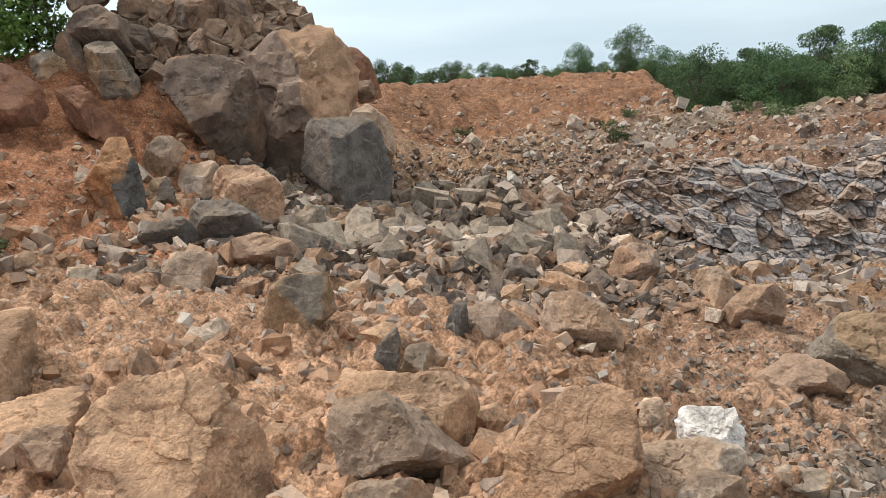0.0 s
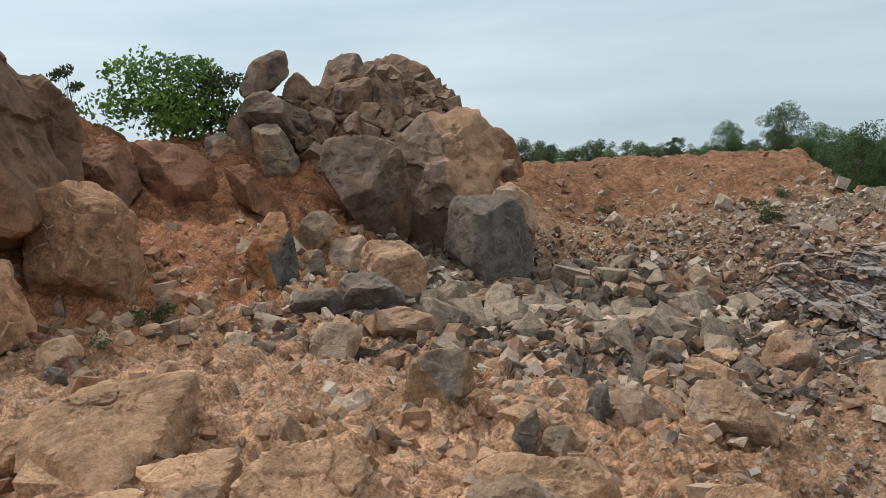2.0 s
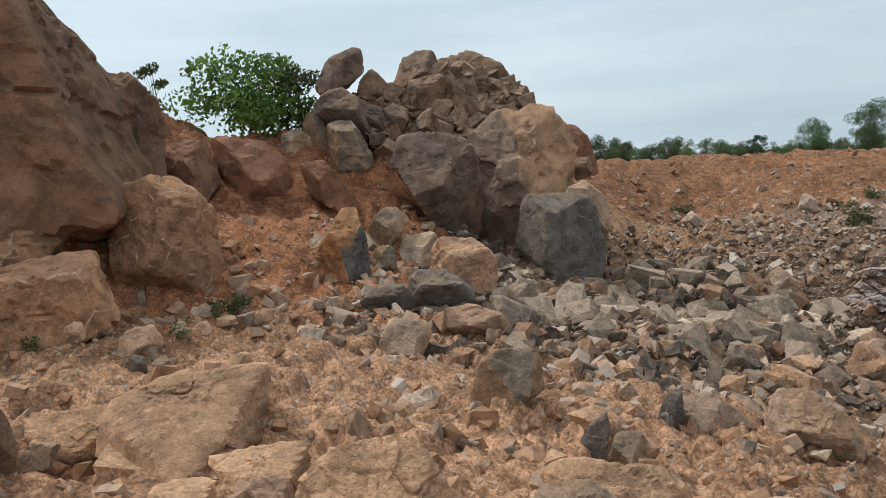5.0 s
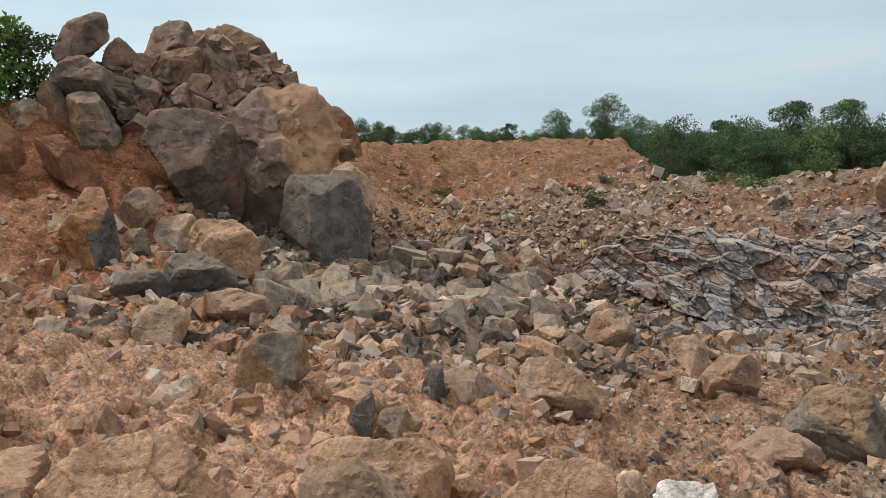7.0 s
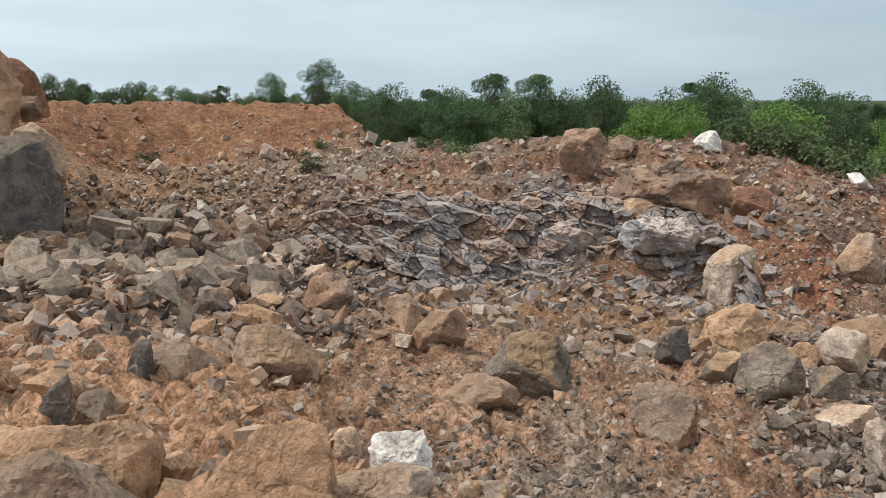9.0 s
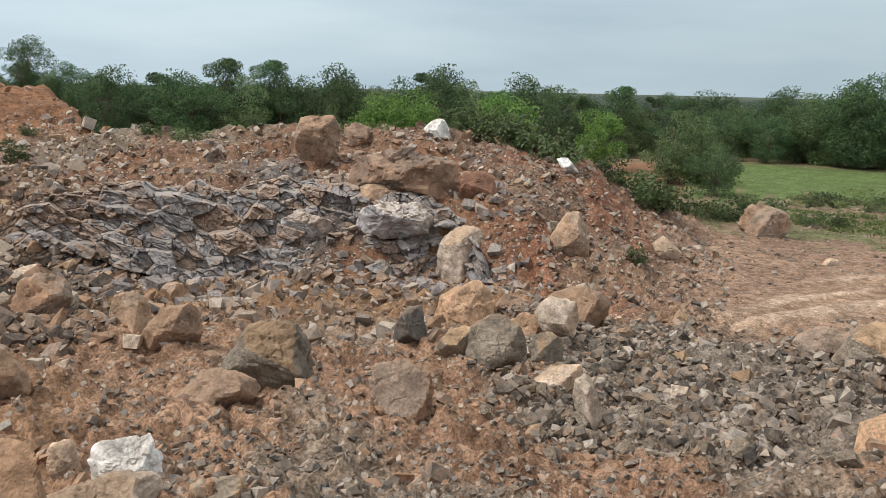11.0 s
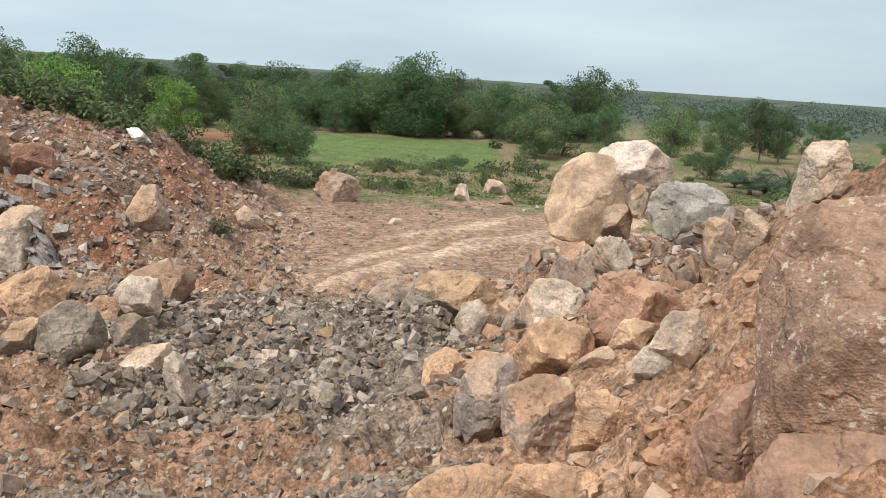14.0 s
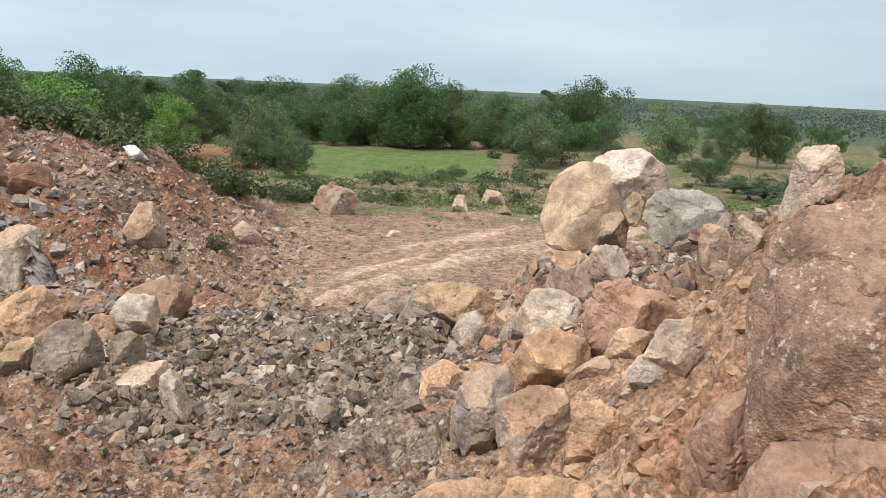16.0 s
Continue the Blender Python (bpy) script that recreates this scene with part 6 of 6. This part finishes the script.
def plant(name, label, category, seed, height, width, trunk, leaves, leaf_size, leaf_material, clumps=14, low=0.3, shape=1.0):
    """A tree or bush: tapered trunk with limbs, crown of many small leaf clumps with gaps."""
    rng = np.random.RandomState(seed)
    root = new(name, None)
    V, F = tube([(0, 0, -0.3), (rng.normal(0, .04) * height, rng.normal(0, .04) * height, height * 0.35), (rng.normal(0, .07) * height, rng.normal(0, .07) * height, height * 0.72)],
                [trunk, trunk * 0.7, trunk * 0.25])
    centres, spreads = [], []
    for k in range(clumps):
        a = rng.uniform(0, 2 * math.pi)
        h = rng.uniform(low, 0.93)
        wmax = width * 0.5 * math.sin(math.pi * min(0.97, max(0.12, (h - low * 0.4) / (1.08 - low * 0.4)))) ** shape
        q = wmax * rng.uniform(0.25, 0.92)
        c = (q * math.cos(a), q * math.sin(a), h * height)
        centres.append(c)
        e = rng.uniform(0.15, 0.27) * width
        spreads.append((e, e, e * 0.72))
        v, f = tube([(0, 0, h * height * 0.45), (c[0] * 0.5, c[1] * 0.5, h * height * 0.75), c], [trunk * 0.35, trunk * 0.22, trunk * 0.08], 4)
        F += [tuple(i + len(V) for i in q4) for q4 in f]
        V += v
    t = mesh_object("trunk", V, F, M["bark"])
    t.parent = root
    v, f = leaf_cards(rng, centres, spreads, leaves, leaf_size)
    c = mesh_object("crown", v, f, M[leaf_material], False)
    c.parent = root
    return tagged(root, label, category)


def on_ground(az, r, turn=0.0, scale=1.0, sink=0.05):
    x, y = -r * math.sin(radians(az)), r * math.cos(radians(az))
    return Matrix.Translation((x, y, float(ground_z(x, y)[0]) - sink)) @ Matrix.Rotation(turn, 4, "Z") @ Matrix.Scale(scale, 4)


# bush on the bank
bush = plant("bush", "leafy light green bush on top of the bank", "bush", 5, 1.95, 3.0, 0.05, 3600, 0.075, "leaf", 26, 0.12, 0.5)
bush.matrix_world = on_ground(29.2, 19.6)
bush2 = plant("bush", "dusty dark green bush beside the boulder pile", "bush", 6, 1.5, 1.6, 0.03, 1100, 0.06, "leaf_shrub", 12, 0.12, 0.5)
bush2.matrix_world = on_ground(25.6, 19.4)
bush3 = plant("bush", "thin green bush behind the cliff", "bush", 7, 1.9, 1.1, 0.03, 420, 0.08, "leaf_shrub", 9, 0.2, 0.5)
bush3.matrix_world = on_ground(35.4, 20.0, 0.0, 0.72)

# low shrubs on the rim, scree and heap
shrub_kinds = [plant("shrub", "low dark green shrub on the stony rim", "shrub", 40 + k, 0.38, 0.8, 0.012, 520, 0.034, "leaf_shrub", 9, 0.15, 0.5) for k in range(3)]
shrub_spots = [(-11.6, 24.5, .62), (-13.0, 24.8, .55), (-12.2, 22.5, .8), (-22.8, 21.5, 1.0), (-20.5, 22.6, .8), (-27.3, 22.4, .8), (-1.2, 26.0, .7),
               (-44.5, 21.0, 1.6), (-46.0, 20.6, 1.8), (-47.8, 20.0, 1.6), (-49.5, 19.8, 1.3), (-53.0, 20.4, 1.3), (-54.5, 20.4, 1.4), (-55.8, 20.6, 1.5), (-56.8, 21.0, 1.3),
               (-58.5, 23.5, 1.2), (-60.0, 24.5, 1.4), (-61.5, 25.5, 1.5), (-66.5, 27.0, 1.3), (-68.0, 27.5, 1.4), (-72.0, 30.0, 1.2), (-74.5, 30.5, 1.3), (-77.0, 31.0, 1.4),
               (35.2, 11.0, .5), (45.0, 11.6, .8), (31.8, 12.6, 1.0), (-55.2, 15.0, .8), (-64.0, 31, 1.3), (-70.5, 33, 1.2), (-46.8, 20.8, 1.5), (-42.5, 22.0, 1.4)]
shrub_base = []
for i, (az, r, s) in enumerate(shrub_spots):
    s *= 1.35 if 18 < r < 27 else 1.0
    if i < 3:
        shrub_base.append(s)
        shrub_kinds[i].matrix_world = on_ground(az, r, i, s)
    else:
        copy_thing(shrub_kinds[i % 3], on_ground(az, r, i * 1.7, s / shrub_base[i % 3]))

# scrub on the open ground beyond the quarry
SR_ = random.Random(31)
for i in range(74):
    az = SR_.uniform(-106, -74) if i < 40 else SR_.uniform(-80, -56)
    r = SR_.uniform(38, 88) if i < 40 else SR_.uniform(27, 62)
    s = SR_.uniform(1.2, 3.4) if r > 45 else SR_.uniform(0.6, 1.4)
    copy_thing(shrub_kinds[i % 3], on_ground(az, r, i * 1.1, s / shrub_base[i % 3]))

# trees round the fields
RNG = random.Random(12)
tree_kinds = [
    plant("tree", "broad dark green tree at the edge of the fields", "tree", 60, 9.0, 8.0, 0.22, 8400, 0.126, "leaf_tree", 24, 0.14, 0.6),
    plant("tree", "dark green tree at the edge of the fields", "tree", 61, 8.5, 6.8, 0.20, 7500, 0.120, "leaf_olive", 22, 0.12, 0.65),
    plant("tree", "tall dark green tree with a thin crown", "tree", 62, 10.0, 6.0, 0.20, 7200, 0.112, "leaf_tree", 16, 0.25, 0.7),
    plant("tree", "low bushy green tree by the fields", "tree", 63, 6.5, 7.0, 0.16, 7200, 0.112, "leaf_tree", 18, 0.12, 0.6),
    plant("tree", "bright yellow-green tree beside the quarry", "tree", 64, 6.5, 6.0, 0.16, 8400, 0.101, "leaf_light", 18, 0.15, 0.6)]
tree_base = {}


def place_tree(k, az, r, s):
    turn = RNG.uniform(0, 6.28)
    if k not in tree_base:
        tree_base[k] = s
        tree_kinds[k].matrix_world = on_ground(az, r, turn, s, 0.3)
    else:
        tagged(copy_thing(tree_kinds[k], on_ground(az, r, turn, s / tree_base[k], 0.3)), group="trees round the fields")


# near bright trees behind the rim, single trees that stand out
for az, r, k, s in [(-37.0, 40, 4, 0.82), (-38.6, 42, 4, .80), (-35.8, 41, 4, .70), (-45.0, 40, 4, 0.84), (-52.0, 78, 4, 1.0), (-43.6, 42, 4, .78), (-57.0, 70, 1, .8), (-58.8, 72, 1, .75),
                    (-60.0, 64, 3, .6)]:
    place_tree(k, az, r, s)
for az, r, k, s in [(-68.5, 95, 0, 1.08), (-66.5, 98, 1, 1.0), (-70.0, 97, 1, .95), (-64.8, 100, 3, 1.0), (-77.6, 80, 1, .85), (-79.5, 84, 3, .9),
                    (-82.0, 110, 0, 1.05), (-71.8, 62, 3, .28), (-25.0, 100, 2, 1.12), (-39.5, 105, 2, 1.0), (-90.0, 74, 3, .5), (-99.0, 72, 3, .55),
                    (-9.6, 110, 0, .55), (-13.2, 105, 0, .72), (-1.2, 82, 0, .30), (3.0, 75, 0, .30), (3.9, 72, 1, .28), (-87.0, 95, 1, .9)]:
    place_tree(k, az, r, s)
# crowns that stand above the belt, by bearing and height of the top over the horizon
for az, el, r, k in [(4.2, 1.35, 62, 0), (2.6, .9, 66, 2), (-0.4, .85, 70, 0), (-1.6, .6, 72, 1), (-4.0, .4, 80, 3), (-6.3, .75, 84, 2), (-8.0, .3, 86, 1),
                           (-12.6, .85, 90, 0), (-14.2, .5, 92, 1), (-17.5, .4, 88, 0), (-21.0, .5, 96, 2), (-23.0, .15, 86, 0), (-28.1, 1.55, 100, 2), (-26.6, .5, 92, 1),
                           (-32.6, .75, 92, 0), (-34.6, .4, 96, 1), (-39.9, .85, 88, 0), (-42.5, .5, 96, 1), (-47.0, .45, 94, 0), (-53.0, .25, 96, 2), (-68.6, .35, 96, 0), (-80.6, -.1, 105, 0)]:
    x, y = -r * math.sin(radians(az)), r * math.cos(radians(az))
    tall = EYE + r * math.tan(radians(el)) - float(ground_z(x, y)[0])
    place_tree(k, az, r, tall / ((9.0, 8.5, 10.0, 6.5, 6.5)[k] * 0.98))
# close wall of trees behind the green field
a = -50.0
while a > -80:
    place_tree(RNG.choice([0, 1, 3, 3]), a + RNG.uniform(-0.5, 0.5), RNG.uniform(93, 106), RNG.uniform(0.42, 0.88))
    a -= 1.25
# the belt
CROWN_EL = ((-108, -1.2), (-90, -0.9), (-75, -0.6), (-60, -0.3), (-50, 0.0), (-40, 0.1), (-30, 0.0), (-20, 0.0), (-14, 0.1), (0, 0.1), (9, 0.2))
TREE_H = (9.0, 8.5, 10.0, 6.5, 6.5)
az = 9.0
while az > -108:
    for row, (lo, hi) in enumerate(((88, 108), (108, 138), (138, 180))):
        a = az + RNG.uniform(-0.9, 0.9)
        r = RNG.uniform(lo, hi)
        if -76 < a < -50.5 and r < 95:
            continue
        if a < -76 and (r < 80 or RNG.random() < 0.6):
            continue
        k = RNG.choice([0, 0, 1, 1, 2, 3, 3])
        el = float(np.interp(a, [q[0] for q in CROWN_EL], [q[1] for q in CROWN_EL])) + RNG.uniform(-1.5, 0.0) + (0.7 if RNG.random() < 0.12 else 0.0)
        x, y = -r * math.sin(radians(a)), r * math.cos(radians(a))
        tall = EYE + r * math.tan(radians(el)) - float(ground_z(x, y)[0])
        place_tree(k, a, r, min(1.25, max(0.3, tall / (TREE_H[k] * 0.98))))
    az -= 1.15


def pylon(az, r, height):
    """A far lattice mast: four legs drawn together, cross arms and braces."""
    root = new("pylon")
    for sx in (-1, 1):
        for sy in (-1, 1):
            v, f = tube([(sx * 0.9, sy * 0.9, 0), (sx * 0.45, sy * 0.45, height * 0.6), (sx * 0.12, sy * 0.12, height)], [0.16, 0.13, 0.10], 4)
            mesh_object("leg", v, f, M["bark"]).parent = root
    for h, w in ((0.72, 1.8), (0.84, 1.5), (0.95, 1.1)):
        v = [(-w, -0.1, h * height), (w, -0.1, h * height), (w, 0.1, h * height), (-w, 0.1, h * height), (-w, -0.1, h * height + 0.2), (w, -0.1, h * height + 0.2), (w, 0.1, h * height + 0.2), (-w, 0.1, h * height + 0.2)]
        f = [(0, 3, 2, 1), (4, 5, 6, 7), (0, 1, 5, 4), (1, 2, 6, 5), (2, 3, 7, 6), (3, 0, 4, 7)]
        mesh_object("cross_arm", v, f, M["bark"]).parent = root
    root.matrix_world = on_ground(az, r, 0.4)
    tagged(root, "grey lattice power mast far beyond the trees", "pylon", "far masts")


pylon(-71.1, 480, 12.5)
pylon(-80.1, 520, 15.5)
pylon(-80.95, 520, 13.0)


def palm(seed, height):
    """A date palm: ringed trunk and arching fronds of narrow leaflets."""
    rng = np.random.RandomState(seed)
    root = new("palm")
    V, F = tube([(0, 0, -0.2), (0.05, 0, height * 0.5), (0.1, 0.05, height)], [0.22, 0.18, 0.16], 7)
    mesh_object("trunk", V, F, M["bark"]).parent = root
    V, F = [], []
    for k in range(36):
        a = 2 * math.pi * k / 36 + rng.uniform(-0.2, 0.2)
        up = rng.uniform(0.5, 1.5)
        ln = rng.uniform(1.8, 2.8)
        for j in range(12):
            t = (j + 1) / 12
            out = ln * (t * math.cos(up) + 0.25 * t * t)
            c = np.array([0.1 + math.cos(a) * out, 0.05 + math.sin(a) * out, height + ln * (1.25 * math.sin(up) * t - 0.55 * t * t)])
            side = np.array([-math.sin(a), math.cos(a), 0.0])
            along = np.array([math.cos(a), math.sin(a), -0.2])
            for sgn in (-1, 1):
                i = len(V)
                tip = c + sgn * side * 0.38 * (1.1 - t * 0.6) + along * 0.22 - np.array([0, 0, 0.12])
                V += [c - along * 0.07, c + along * 0.07, tip + along * 0.02, tip - along * 0.02]
                F.append((i, i + 1, i + 2, i + 3))
    mesh_object("crown", V, F, M["leaf_palm"], False).parent = root
    return tagged(root, "dark green date palm standing in the scrub", "palm", "date palms")


first_palm = palm(3, 0.5)
for i, (a, r, s) in enumerate([(-92.6, 66, 1.0), (-93.8, 64, 0.85), (-95.0, 67, 1.05), (-96.3, 65, 0.9), (-97.2, 69, 1.0), (-91.6, 70, 0.7)]):
    if i == 0:
        first_palm.matrix_world = on_ground(a, r, 0, s)
    else:
        copy_thing(first_palm, on_ground(a, r, i * 1.3, s))


def far_woods():
    """Woods out to the horizon, clump by clump, with air haze painted into the leaf colour."""
    rng = np.random.RandomState(77)
    cs, sp = [], []
    for _ in range(1000):
        a = radians(rng.uniform(-112, 20))
        r = math.exp(rng.uniform(math.log(165), math.log(1700)))
        h = 2.2 + 4.2 * rng.uniform() ** 2
        cs.append((-r * math.sin(a), r * math.cos(a), float(base_z(math.degrees(a), r)[0]) + h * 0.4))
        w = rng.uniform(3.5, 7.0) * (1 + r / 600)
        sp.append((w, w, h * 0.52))
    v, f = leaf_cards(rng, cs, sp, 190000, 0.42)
    ob = mesh_object("far_woods", v, f, M["leaf_far_hazed"], False)
    tagged(ob, "dark green woods reaching to the horizon, haze painted into the leaves", "woods", kind="stuff")


far_woods()


def weeds():
    """Dry grass and low weeds on the open ground beyond the track and along the rim."""
    rng = np.random.RandomState(91)
    az = np.concatenate([rng.uniform(-106, -57, 1500), rng.uniform(-50, -20, 160)])
    r = np.concatenate([np.exp(rng.uniform(math.log(26), math.log(75), 1500)), rng.uniform(21.8, 24.5, 160)])
    x, y = -r * np.sin(np.radians(az)), r * np.cos(np.radians(az))
    keep = (fbm(np.stack([x, y, x * 0], 1) * 0.25, 93, 3) > rng.uniform(-0.35, 0.25, len(x))) & (track_of(x, y)[0] < 0.1)
    x, y, r = x[keep], y[keep], r[keep]
    w = rng.uniform(0.15, 0.55, len(x)) * (0.6 + r / 50)
    cs = np.stack([x, y, ground_z(x, y) + w * 0.12], 1)
    v, f = leaf_cards(rng, cs, np.stack([w, w, w * 0.3], 1), 34000, 0.07)
    ob = mesh_object("weeds", v, f, M["grass"], False)
    tagged(ob, "dry grass and low green weeds on the open ground", "weeds", kind="stuff")


weeds()
